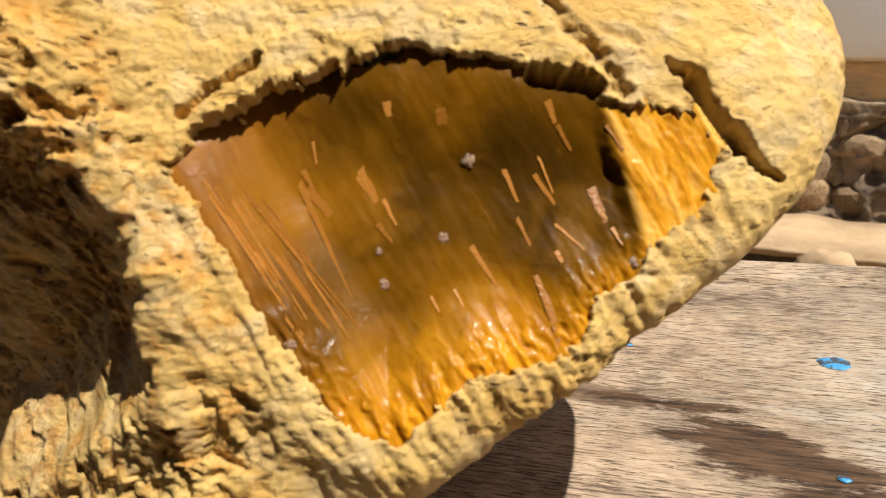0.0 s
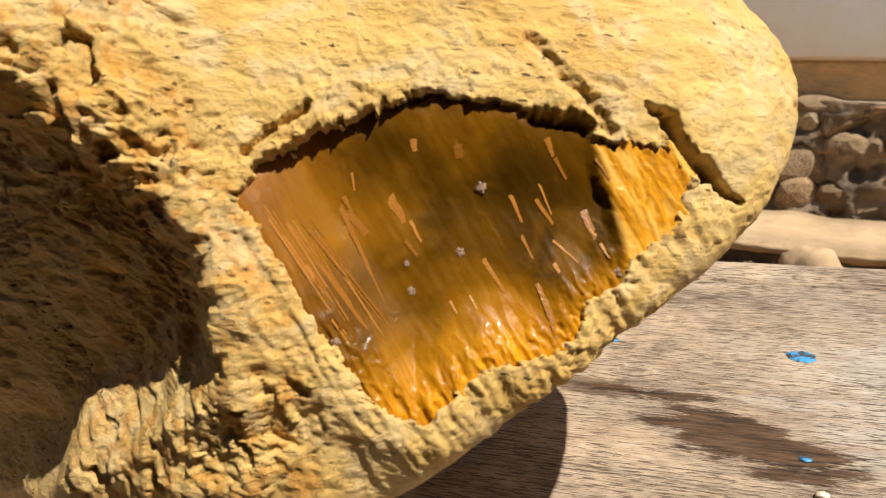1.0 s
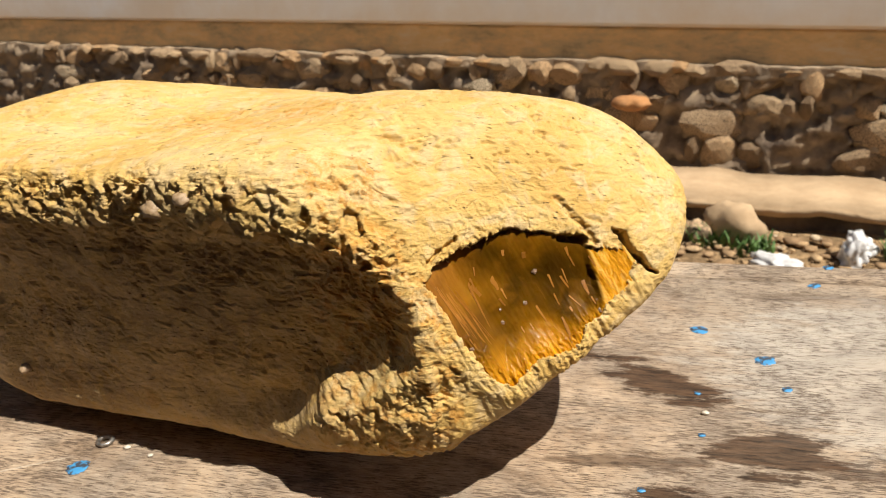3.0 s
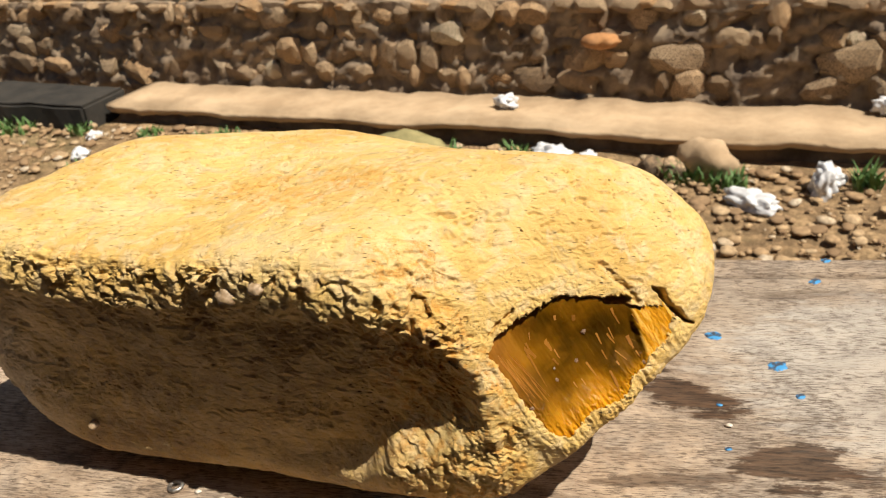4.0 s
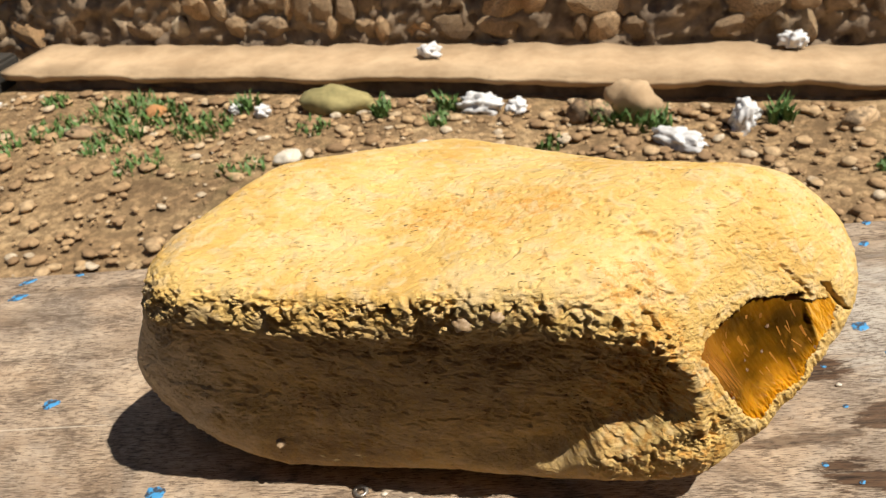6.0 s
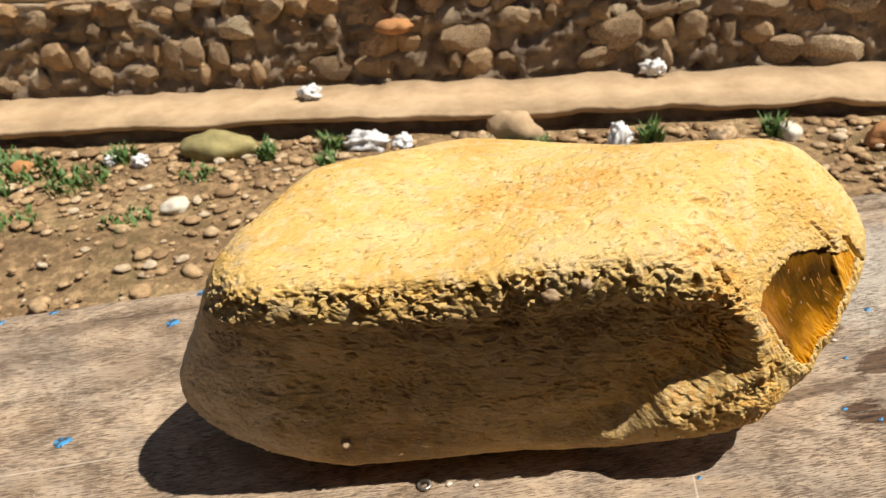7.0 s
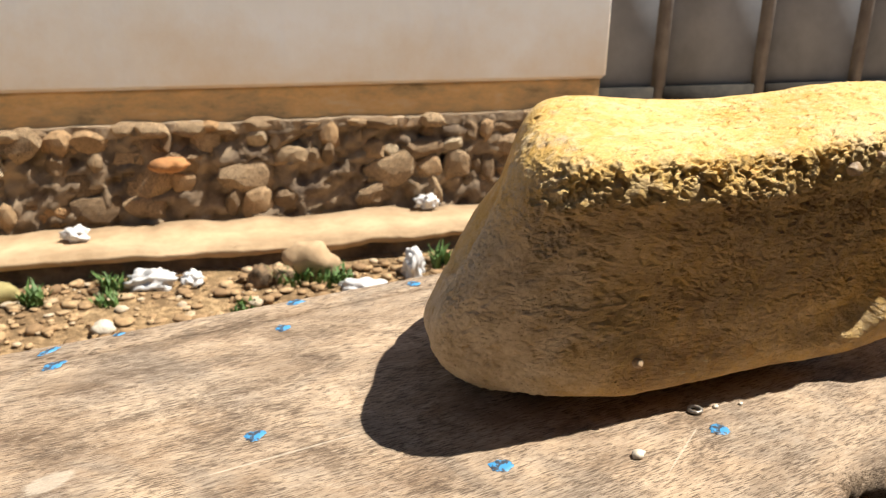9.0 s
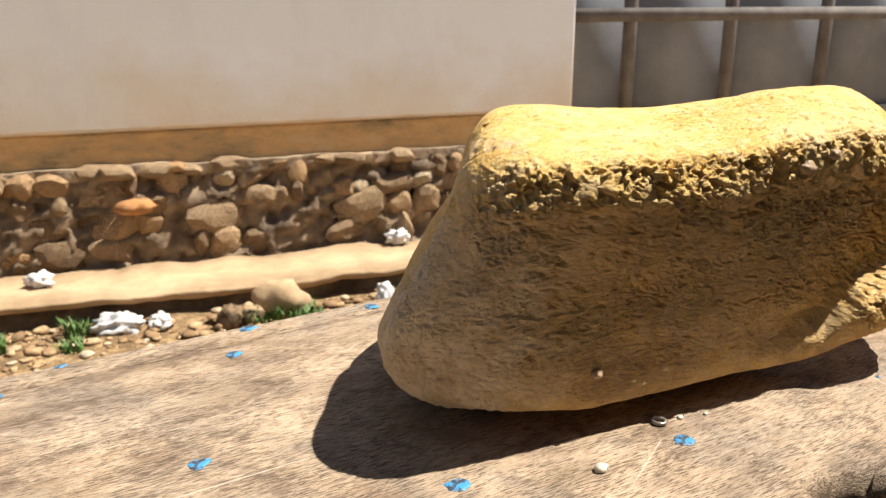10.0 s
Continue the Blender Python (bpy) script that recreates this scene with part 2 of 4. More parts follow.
def plain(name, colour, rough=0.8, second=None, scale=20.0, bump=0.0, deep=0.002, spec=0.4, metal=0.0):
    m = Mat(name, rough, spec)
    second = second or tuple(0.7 * c for c in colour)
    m.colour(m.ramp(m.noise(scale, 5, 0.65), (0.36, second), (0.64, colour)))
    m.b.inputs["Metallic"].default_value = metal
    if bump:
        m.bump(m.noise(scale * 4, 5, 0.7), bump, deep)
    return m.m


def plaster_material():
    m = Mat("limewashed_plaster", 0.85, 0.3)
    base = m.ramp(m.noise(1.6, 5, 0.6, at=m.mapped((1, 1, 0.6))), (0.35, (0.90, 0.89, 0.87)), (0.65, (0.93, 0.94, 0.96)))
    run = m.ramp(m.noise(4, 5, 0.65, at=m.mapped((1, 1, 0.25))), (0.52, 0.0), (0.72, 0.3))
    base = m.mix(run, base, (0.66, 0.68, 0.74))
    splash = m.ramp(m.math("ADD", m.math("MULTIPLY", m.axis("Z"), -2.4), m.math("MULTIPLY", m.noise(2.5, 6, 0.65), 1.5)), (0.16, 0.0), (0.85, 0.75))
    m.colour(m.mix(splash, base, (0.76, 0.60, 0.42)))
    m.bump(m.noise(60, 5, 0.7), 0.15, 0.003)
    return m.m


def band_material():
    m = Mat("stained_plinth_render", 0.9, 0.25)
    n = m.noise(9, 6, 0.72, at=m.mapped((0.5, 1, 1.3)))
    base = m.ramp(n, (0.34, (0.36, 0.27, 0.15)), (0.44, (0.60, 0.43, 0.235)), (0.56, (0.80, 0.53, 0.25)), (0.74, (0.82, 0.66, 0.43)))
    m.colour(base)
    m.bump(m.noise(40, 5, 0.7), 0.6, 0.006)
    return m.m


def stone_material():
    m = Mat("rubble_stone", 0.9, 0.25)
    tone = m.ramp(m.random(), (0.0, (0.28, 0.185, 0.105)), (0.3, (0.44, 0.30, 0.175)), (0.6, (0.57, 0.40, 0.235)), (0.85, (0.62, 0.37, 0.175)), (0.97, (0.72, 0.57, 0.38)))
    base = m.mix(m.ramp(m.noise(16, 6, 0.72), (0.42, 0.9), (0.54, 0.0)), tone, (0.085, 0.06, 0.04))
    m.colour(base)
    m.bump(m.noise(90, 5, 0.7), 0.7, 0.006)
    return m.m


def pebble_material():
    m = Mat("mixed_gravel", 0.9, 0.25)
    rnd = m.t.nodes.new("ShaderNodeNewGeometry").outputs["Random Per Island"]
    tone = m.ramp(rnd, (0.0, (0.24, 0.15, 0.08)), (0.3, (0.38, 0.245, 0.13)), (0.6, (0.48, 0.32, 0.17)), (0.85, (0.52, 0.37, 0.215)), (0.98, (0.60, 0.50, 0.37)))
    m.colour(m.mix(m.ramp(m.noise(60, 4), (0.4, 0.5), (0.62, 0.0)), tone, (0.15, 0.095, 0.05)))
    return m.m


def soil_material():
    m = Mat("dry_stony_soil", 0.95, 0.2)
    n = m.noise(3.5, 6, 0.65)
    base = m.ramp(n, (0.32, (0.20, 0.125, 0.065)), (0.46, (0.37, 0.24, 0.125)), (0.56, (0.47, 0.315, 0.165)), (0.68, (0.58, 0.41, 0.23)))
    base = m.mix(m.ramp(m.noise(28, 5, 0.7), (0.46, 0.6), (0.60, 0.0)), base, (0.13, 0.085, 0.045))
    base = m.mix(m.ramp(m.noise(1.1, 5, 0.6), (0.55, 0.0), (0.72, 0.5)), base, (0.11, 0.13, 0.045))
    m.colour(base)
    m.bump(m.noise(40, 6, 0.7), 0.9, 0.02)
    return m.m


def paint_material():
    m = Mat("sky_blue_paint", 0.45, 0.5)
    n = m.noise(170, 5, 0.7)
    m.colour(m.mix(m.ramp(n, (0.47, 0.95), (0.52, 0.0)), (0.055, 0.27, 0.54), (0.05, 0.048, 0.052)))
    m.bump(n, 0.4, 0.0005)
    return m.m


# stains on the board: x, y along and across the grain, half sizes, turn, strength
STAINS = [
    (0.252, -0.150, 0.042, 0.014, -0.50, 0.95), (0.205, -0.128, 0.030, 0.006, -0.25, 0.7), (0.3035, -0.206, 0.030, 0.017, 0.10, 0.9),
    (0.245, -0.220, 0.040, 0.008, 0.05, 0.65), (0.2785, -0.250, 0.047, 0.011, -0.1, 0.95), (0.335, -0.215, 0.025, 0.004, 0.0, 0.6),
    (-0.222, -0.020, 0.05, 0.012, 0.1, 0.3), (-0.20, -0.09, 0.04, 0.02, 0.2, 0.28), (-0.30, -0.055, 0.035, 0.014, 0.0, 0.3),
    (-0.02, -0.305, 0.03, 0.006, 0.3, 0.3), (0.20, -0.045, 0.05, 0.008, 0.0, 0.35), (0.33, -0.045, 0.04, 0.006, 0.1, 0.4),
]
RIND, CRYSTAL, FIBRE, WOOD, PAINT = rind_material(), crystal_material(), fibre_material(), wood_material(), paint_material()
PLASTER, BAND, STONE, PEBBLE, SOIL = plaster_material(), band_material(), stone_material(), pebble_material(), soil_material()
CONCRETE = plain("sandy_concrete", (0.56, 0.40, 0.245), 0.9, (0.38, 0.26, 0.15), 5, 0.5, 0.006)
SAND = plain("trodden_sand", (0.35, 0.255, 0.165), 0.95, (0.24, 0.17, 0.105), 4, 0.5, 0.008)
SHELF = plain("crumbling_footing_top", (0.52, 0.39, 0.26), 0.95, (0.20, 0.145, 0.095), 11, 0.8, 0.012)
MORTAR = plain("earthy_mortar", (0.38, 0.28, 0.18), 0.95, (0.14, 0.10, 0.07), 9, 0.5, 0.012)
WHITE = plain("white_plastic_film", (0.74, 0.73, 0.72), 0.5, (0.54, 0.53, 0.53), 30)
LEAF = plain("weed_leaf", (0.115, 0.20, 0.05), 0.6, (0.06, 0.12, 0.028), 30)
DARK = plain("near_black", (0.045, 0.038, 0.030), 0.95, (0.02, 0.018, 0.015), 9, 0.5, 0.004)
FOOTING = plain("dark_brown_footing", (0.26, 0.19, 0.125), 0.95, (0.10, 0.075, 0.052), 9, 0.7, 0.01)
PANEL = plain("grey_sheet", (0.25, 0.265, 0.30), 0.6, (0.19, 0.20, 0.225), 3, 0.2, 0.004)
POST = plain("rusty_post", (0.22, 0.20, 0.185), 0.85, (0.15, 0.13, 0.12), 8, 0.4, 0.004)
STEEL = plain("worn_steel", (0.55, 0.52, 0.48), 0.35, (0.22, 0.19, 0.16), 400, metal=0.8)
CHIP = plain("pale_stone_chip", (0.74, 0.68, 0.58), 0.5, (0.5, 0.42, 0.32), 300)
SPECK = plain("mauve_brown_speck", (0.34, 0.20, 0.12), 0.25, (0.12, 0.07, 0.045), 1500, 0.6, 0.0004, 0.6)
QUARTZ = plain("pinkish_quartz", (0.50, 0.36, 0.235), 0.35, (0.30, 0.19, 0.09), 260, 0.5, 0.001)
ORANGE = plain("orange_brick_stone", (0.50, 0.24, 0.09), 0.85, (0.32, 0.15, 0.06), 20, 0.4, 0.004)
OLIVE = plain("mossy_flat_stone", (0.36, 0.30, 0.13), 0.9, (0.22, 0.19, 0.08), 14, 0.4, 0.004)


# ---- mesh helpers ----
def mesh_from(name, verts, faces, material, smooth=True):
    me = bpy.data.meshes.new(name)
    me.from_pydata([tuple(v) for v in verts], [], [tuple(f) for f in faces])
    me.materials.append(material)
    me.polygons.foreach_set("use_smooth", [smooth] * len(me.polygons))
    me.update()
    return me


def part(name, bm, material, parent=None, label="", smooth=True):
    """Links a bmesh, or a mesh that is ready, as one object under parent."""
    if isinstance(bm, bmesh.types.BMesh):
        me = bpy.data.meshes.new(name)
        bm.to_mesh(me)
        bm.free()
        me.materials.append(material)
        me.polygons.foreach_set("use_smooth", [smooth] * len(me.polygons))
    else:
        me = bm
    ob = new(name, me)
    ob.parent = parent
    return tagged(ob, label)


def box_bm(x0, x1, y0, y1, z0, z1, bevel=0.004, cuts=0, rough=0.0, seed=0):
    bm = bmesh.new()
    bmesh.ops.create_cube(bm, size=1.0)
    for v in bm.verts:
        v.co = Vector((x0 + (v.co.x + 0.5) * (x1 - x0), y0 + (v.co.y + 0.5) * (y1 - y0), z0 + (v.co.z + 0.5) * (z1 - z0)))
    if bevel:
        bmesh.ops.bevel(bm, geom=bm.edges[:], offset=bevel, segments=2, affect="EDGES")
    if cuts:
        long = [e for e in bm.edges if e.calc_length() > 0.5 * max(x1 - x0, y1 - y0)]
        bmesh.ops.subdivide_edges(bm, edges=long, cuts=cuts, use_grid_fill=True)
    if rough:
        for v in bm.verts:
            v.co += noise.noise_vector(v.co * 6 + Vector((seed, 0, 0))) * rough + noise.noise_vector(v.co * 25 + Vector((0, seed, 0))) * rough * 0.4
    return bm


LEANS = np.array([(1, 1, 0), (-1, 1, 0), (1, -1, 0), (-1, -1, 0), (1, 0, 1), (-1, 0, 1), (1, 0, -1), (-1, 0, -1), (0, 1, 1), (0, -1, 1), (0, 1, -1), (0, -1, -1),
                  (1, 1, 0), (-1, 1, 0), (0, -1, 1), (0, -1, -1)], np.float32)


def grain3(p, seed):
    """Gradient noise of about -1 to 1 at the rows of p."""
    out = np.empty(len(p), np.float32)
    for a in range(0, len(p), 40000):
        q = p[a:a + 40000]
        i = np.floor(q).astype(np.int64)
        f = (q - i).astype(np.float32)
        w = f * f * f * (f * (f * 6 - 15) + 10)
        total = np.zeros(len(q), np.float32)
        for dx in (0, 1):
            for dy in (0, 1):
                for dz in (0, 1):
                    h = ((i[:, 0] + dx) * 374761393 + (i[:, 1] + dy) * 668265263 + (i[:, 2] + dz) * 1440662683 + seed * 974711) & 0xFFFFFFFF
                    h = ((h ^ (h >> 13)) * 1274126177) & 0xFFFFFFFF
                    g = LEANS[(h ^ (h >> 16)) & 15]
                    near = g[:, 0] * (f[:, 0] - dx) + g[:, 1] * (f[:, 1] - dy) + g[:, 2] * (f[:, 2] - dz)
                    total += (w[:, 0] if dx else 1 - w[:, 0]) * (w[:, 1] if dy else 1 - w[:, 1]) * (w[:, 2] if dz else 1 - w[:, 2]) * near
        out[a:a + 40000] = total * 1.35
    return out


def octaves(p, seed, count=3, gain=0.55):
    out, amount, total = 0.0, 1.0, 0.0
    turn = np.array(Euler((0.7, 0.4, 0.9)).to_matrix())
    for k in range(count):
        out = out + amount * grain3(p, seed + 17 * k)
        total += amount
        p, amount = p @ turn * 2.03 + 3.1, amount * gain
    return out / total


def ridged(p, seed, count=4, gain=0.55):
    """Sharp crests with broad troughs between them, about -1 to 1."""
    out, amount, total = 0.0, 1.0, 0.0
    turn = np.array(Euler((0.5, 0.2, 0.8)).to_matrix())
    for k in range(count):
        out = out + amount * (1 - 3.2 * np.abs(grain3(p, seed + 13 * k)))
        total += amount
        p, amount = p @ turn * 2.07 + 5.3, amount * gain
    return out / total


def smooth(a, b, x):
    s = np.clip((x - a) / (b - a), 0, 1)
    return s * s * (3 - 2 * s)


def lump_bm(size, seed, detail=3, rough=0.25, freq=1.6):
    bm = bmesh.new()
    bmesh.ops.create_icosphere(bm, subdivisions=detail, radius=1.0)
    for v in bm.verts:
        n = v.co.normalized()
        k = 1 + rough * noise.noise(n * freq + Vector((seed * 3.7, seed, 0))) + 0.4 * rough * noise.noise(n * freq * 3 + Vector((0, seed * 2.1, seed)))
        v.co = Vector((n.x * size[0], n.y * size[1], n.z * size[2])) * k
    return bm


# ---- the rock ----
# rounded flats: bearing, rise (degrees) and distance from the middle (mm)
ROCK_FLATS = np.array([
    (-62.0, 51.5, 123.1), (-141.8, -13.8, 136.5), (7.8, -61.1, 73.3), (-130.3, 81.0, 90.4), (-111.3, -6.2,
    70.7), (-23.8, 39.0, 177.8), (-172.4, 20.4, 179.2), (-75.2, 16.0, 118.2), (52.6, 25.4, 124.2), (-148.1,
    -17.5, 180.4), (-35.6, -9.0, 209.8), (135.5, 27.2, 153.4), (-90.8, -55.1, 95.0), (35.2, 24.9, 174.6),
    (148.3, -29.4, 191.4), (-0.9, -32.8, 154.7), (65.2, 72.9, 93.5), (-160.6, -49.0, 152.3), (29.8, -22.3,
    185.0), (107.1, 15.6, 128.8), (51.2, -95.2, 70.2), (60.0, -16.7, 115.5), (125.9, -50.6, 151.8), (56.0,
    -51.6, 125.0)
])
# broad swells and hollows (mm) round the stone, spiralling from its top to its foot
ROCK_SWELLS = np.array([
    -1.6, -8.7, -4.1, 3.1, -6.3, -7.4, -1.6, -3.9, 2.8, 8.7, 11.2, -4.1, 3.8, 0.9, -1.8, -6.6, -0.7, -0.5,
    -6.9, 2.3, 0.2, -0.7, 0.8, -4.1, -5.1, 2.7, 1.2, -4.0, 12.3, 2.0, -9.9, 5.0, 2.4, -4.9, 1.4, 5.9, -4.5,
    3.2, -5.1, 2.1, 3.2, -6.8, -4.4, 1.3, 4.2, -0.2, 11.6, -7.7, 6.6, -4.3, -2.1, -8.4, -11.1, 0.9, -12.1,
    8.8, 5.2, 0.1, 0.1, 0.6, 10.5, 1.1, 10.4, 3.9, 2.7, 6.7, -0.3, 1.6, -6.1, 0.3, -8.6, 0.1, 0.9, -3.2, -1.3,
    0.7, -1.6, 2.5, -2.6, -0.6, -4.0, -3.1, -2.0, -0.9, -0.2, 2.9, 3.9, -1.5, 2.9, 0.5, -0.5, -1.5, -0.2, 3.3,
    5.1, -0.2
])
ROCK_MID = np.array([0.02, 0.345, 0.075])
ROCK_SOFT = 160.0
ROCK_LONG, ROCK_WIDE = np.array([0.93, -0.37, 0.0]), np.array([0.37, 0.93, 0.0])
# the broken window: middle and axes of its face, and its outline in mm
FACE_MID = np.array([0.1446, 0.2620, 0.0929])
FACE_OUT = np.array([0.097, -0.914, 0.393]) / np.linalg.norm([0.097, -0.914, 0.393])
FACE_RIGHT = np.array([0.9944, 0.1055, 0.0])
FACE_UP = np.cross(FACE_OUT, FACE_RIGHT)
WINDOW = np.array([
    (-40.2, 11.4), (-34.8, 16.7), (-24.7, 22.7), (-14.4, 26.4), (-5.8, 29.1), (6.8, 27.2), (18.3, 23.2), (29.0, 18.5), (39.5, 17.0), (43.7, 10.5), (40.6, 3.5), (35.8, 0.1), (30.9, -3.2),
    (29.6, -8.4), (22.3, -10.6), (19.1, -18.0), (11.0, -21.2), (4.1, -21.6), (-3.0, -26.1), (-9.2, -31.3), (-14.1, -29.3), (-19.7, -24.2), (-24.2, -16.4), (-30.3, -6.0), (-36.4, 5.2)])
# the rim where the glassy face meets the rind without a step
LOW_RIM = np.vstack([WINDOW[9:], WINDOW[:1]])
# the sharp edge between the worn end and the hollow front
ARRIS = np.array([(0.0631, 0.2499, 0.1394), (0.0847, 0.2458, 0.1223), (0.0983, 0.2420, 0.1085), (0.1035, 0.2420, 0.092), (0.1046, 0.2435, 0.0756)])
# the upper rim of the sunlit toe: x and height
TOE_LINE = np.array([(0.030, 0.026), (0.043, 0.032), (0.0495, 0.041), (0.058, 0.050), (0.070, 0.056), (0.080, 0.062), (0.088, 0.070), (0.096, 0.0745), (0.1043, 0.077), (0.13, 0.080)])
# a dark socket under the brow
SLOT = np.array([(15.0, 24.0), (24.0, 22.4)])
CRACK = np.array([(37.4, 26.4), (41.1, 20.4), (45.3, 13.9), (50.1, 9.4), (54.3, 6.5)])
GROOVE = np.array([(-42.8, 11.8), (-35.7, 19.0), (-24.7, 24.5), (-14.4, 27.8), (-3.9, 30.6), (6.8, 28.2), (19.8, 25.2), (28.8, 19.0)])


def rim_level(ab):
    """Height of the window's rim over the plane of its face, in mm."""
    return 4.1 - 0.155 * ab[:, 0] + 0.02 * np.minimum(ab[:, 1], 10)


def rock_field(p):
    """Below zero inside the stone, in metres."""
    a, e, d = np.radians(ROCK_FLATS[:, 0]), np.radians(ROCK_FLATS[:, 1]), (ROCK_FLATS[:, 2] / 1000).astype(np.float32)
    n = np.stack([np.cos(e) * np.cos(a), np.cos(e) * np.sin(a), np.sin(e)]).astype(np.float32)
    k = np.arange(len(ROCK_SWELLS))
    z, turn = 1 - 2 * (k + 0.5) / len(k), k * np.pi * (3 - 5**0.5)
    ways = np.stack([np.sqrt(1 - z * z) * np.cos(turn), np.sqrt(1 - z * z) * np.sin(turn), z]).astype(np.float32)
    frame_of = np.stack([ROCK_LONG / 0.18, ROCK_WIDE / 0.09, np.array([0, 0, 1 / 0.085])], 1).astype(np.float32)
    high = (ROCK_SWELLS / 1000).astype(np.float32)
    out = np.empty(len(p))
    for at in range(0, len(p), 20000):
        q = (p[at:at + 20000] - ROCK_MID).astype(np.float32)
        g = np.float32(ROCK_SOFT) * (q @ n - d)
        top = g.max(1)
        f = (top + np.log(np.exp(g - top[:, None]).sum(1))) / ROCK_SOFT
        u = q @ frame_of
        u /= np.linalg.norm(u, axis=1, keepdims=True) + 1e-9
        out[at:at + 20000] = f - np.exp(np.float32(11.0) * (u @ ways - 1)) @ high
    return out


def off_line(ab, line):
    best = np.full(len(ab), 1e9)
    for a, b in zip(line[:-1], line[1:]):
        t = np.clip(((ab - a) @ (b - a)) / ((b - a) @ (b - a)), 0, 1)
        best = np.minimum(best, np.linalg.norm(ab - a - t[:, None] * (b - a), axis=1))
    return best


def outside(ab, ring):
    """Distance to a closed outline, negative inside."""
    far = off_line(ab, np.vstack([ring, ring[:1]]))
    inside = np.zeros(len(ab), bool)
    for a, b in zip(ring, np.roll(ring, -1, axis=0)):
        cross = (a[1] > ab[:, 1]) != (b[1] > ab[:, 1])
        with np.errstate(divide="ignore", invalid="ignore"):
            at = (b[0] - a[0]) * (ab[:, 1] - a[1]) / (b[1] - a[1]) + a[0]
        inside ^= cross & (ab[:, 0] < at)
    return np.where(inside, -far, far)


def face_coords(p):
    q = p - FACE_MID
    return np.stack([q @ FACE_RIGHT, q @ FACE_UP], 1) * 1000, q @ FACE_OUT * 1000


def cube_sphere(n):
    """Directions and quads of a cube of n x n faces."""
    g = np.arange(n + 1)
    i, j = np.meshgrid(g, g, indexing="ij")
    corners, quads, start = [], [], 0
    for ax in range(3):
        for side in (0, n):
            c = np.zeros((n + 1, n + 1, 3), int)
            c[..., ax], c[..., (ax + 1) % 3], c[..., (ax + 2) % 3] = side, i, j
            ids = start + np.arange((n + 1) ** 2).reshape(n + 1, n + 1)
            q = np.stack([ids[:-1, :-1], ids[1:, :-1], ids[1:, 1:], ids[:-1, 1:]], -1).reshape(-1, 4)
            quads.append(q if side else q[:, ::-1])
            corners.append(c.reshape(-1, 3))
            start += (n + 1) ** 2
    points, back = np.unique(np.concatenate(corners), axis=0, return_inverse=True)
    d = np.tan((points / n * 2 - 1) * np.pi / 4)
    return d / np.linalg.norm(d, axis=1, keepdims=True), back.reshape(-1)[np.concatenate(quads)]


def quick_mesh(name, verts, quads, material):
    me = bpy.data.meshes.new(name)
    me.vertices.add(len(verts))
    me.vertices.foreach_set("co", np.asarray(verts, np.float32).ravel())
    me.loops.add(quads.size)
    me.loops.foreach_set("vertex_index", quads.astype(np.int32).ravel())
    me.polygons.add(len(quads))
    me.polygons.foreach_set("loop_start", np.arange(0, quads.size, quads.shape[1], dtype=np.int32))
    me.update(calc_edges=True)
    me.validate()
    me.polygons.foreach_set("use_smooth", [True] * len(me.polygons))
    me.materials.append(material)
    return me


def shards(p, seed):
    """Broken facets: for each row of p the lean of its shard, the shard's own random level (0 to 1) and the distance to the next shard."""
    lean, level, gap = np.empty(len(p), np.float32), np.empty(len(p), np.float32), np.empty(len(p), np.float32)
    for a in range(0, len(p), 30000):
        q = p[a:a + 30000]
        i = np.floor(q).astype(np.int64)
        f = (q - i).astype(np.float32)
        best, second = np.full(len(q), 9.0, np.float32), np.full(len(q), 9.0, np.float32)
        tilt, own = np.zeros(len(q), np.float32), np.zeros(len(q), np.float32)
        for step in np.ndindex(3, 3, 3):
            o = np.array(step) - 1
            h = ((i[:, 0] + o[0]) * 374761393 + (i[:, 1] + o[1]) * 668265263 + (i[:, 2] + o[2]) * 1440662683 + seed * 974711) & 0xFFFFFFFF
            h = ((h ^ (h >> 13)) * 1274126177) & 0xFFFFFFFF
            h ^= h >> 16
            x = o[0] + (h & 255) / np.float32(255) - f[:, 0]
            y = o[1] + (h >> 8 & 255) / np.float32(255) - f[:, 1]
            z = o[2] + (h >> 16 & 255) / np.float32(255) - f[:, 2]
            d = x * x + y * y + z * z
            g = LEANS[h >> 5 & 15]
            nearer = d < best
            second = np.where(nearer, best, np.minimum(second, d))
            tilt = np.where(nearer, g[:, 0] * x + g[:, 1] * y + g[:, 2] * z, tilt)
            own = np.where(nearer, (h >> 24 & 255) / np.float32(255), own)
            best = np.where(nearer, d, best)
        lean[a:a + 30000], level[a:a + 30000], gap[a:a + 30000] = tilt, own, np.sqrt(second) - np.sqrt(best)
    return lean, level, gap


def where_any(mask, job, *arrays):
    """Works job out only where the mask counts; zero elsewhere."""
    at = np.nonzero(mask > 0.02)[0]
    out = np.zeros(len(mask), np.float32)
    out[at] = job(*(a[at] for a in arrays))
    return out


def mesh_normals(p, quads):
    n = np.zeros_like(p)
    cross = np.cross(p[quads[:, 2]] - p[quads[:, 0]], p[quads[:, 3]] - p[quads[:, 1]])
    for k in range(4):
        for ax in range(3):
            n[:, ax] += np.bincount(quads[:, k], cross[:, ax], len(p))
    return n / np.linalg.norm(n, axis=1, keepdims=True)


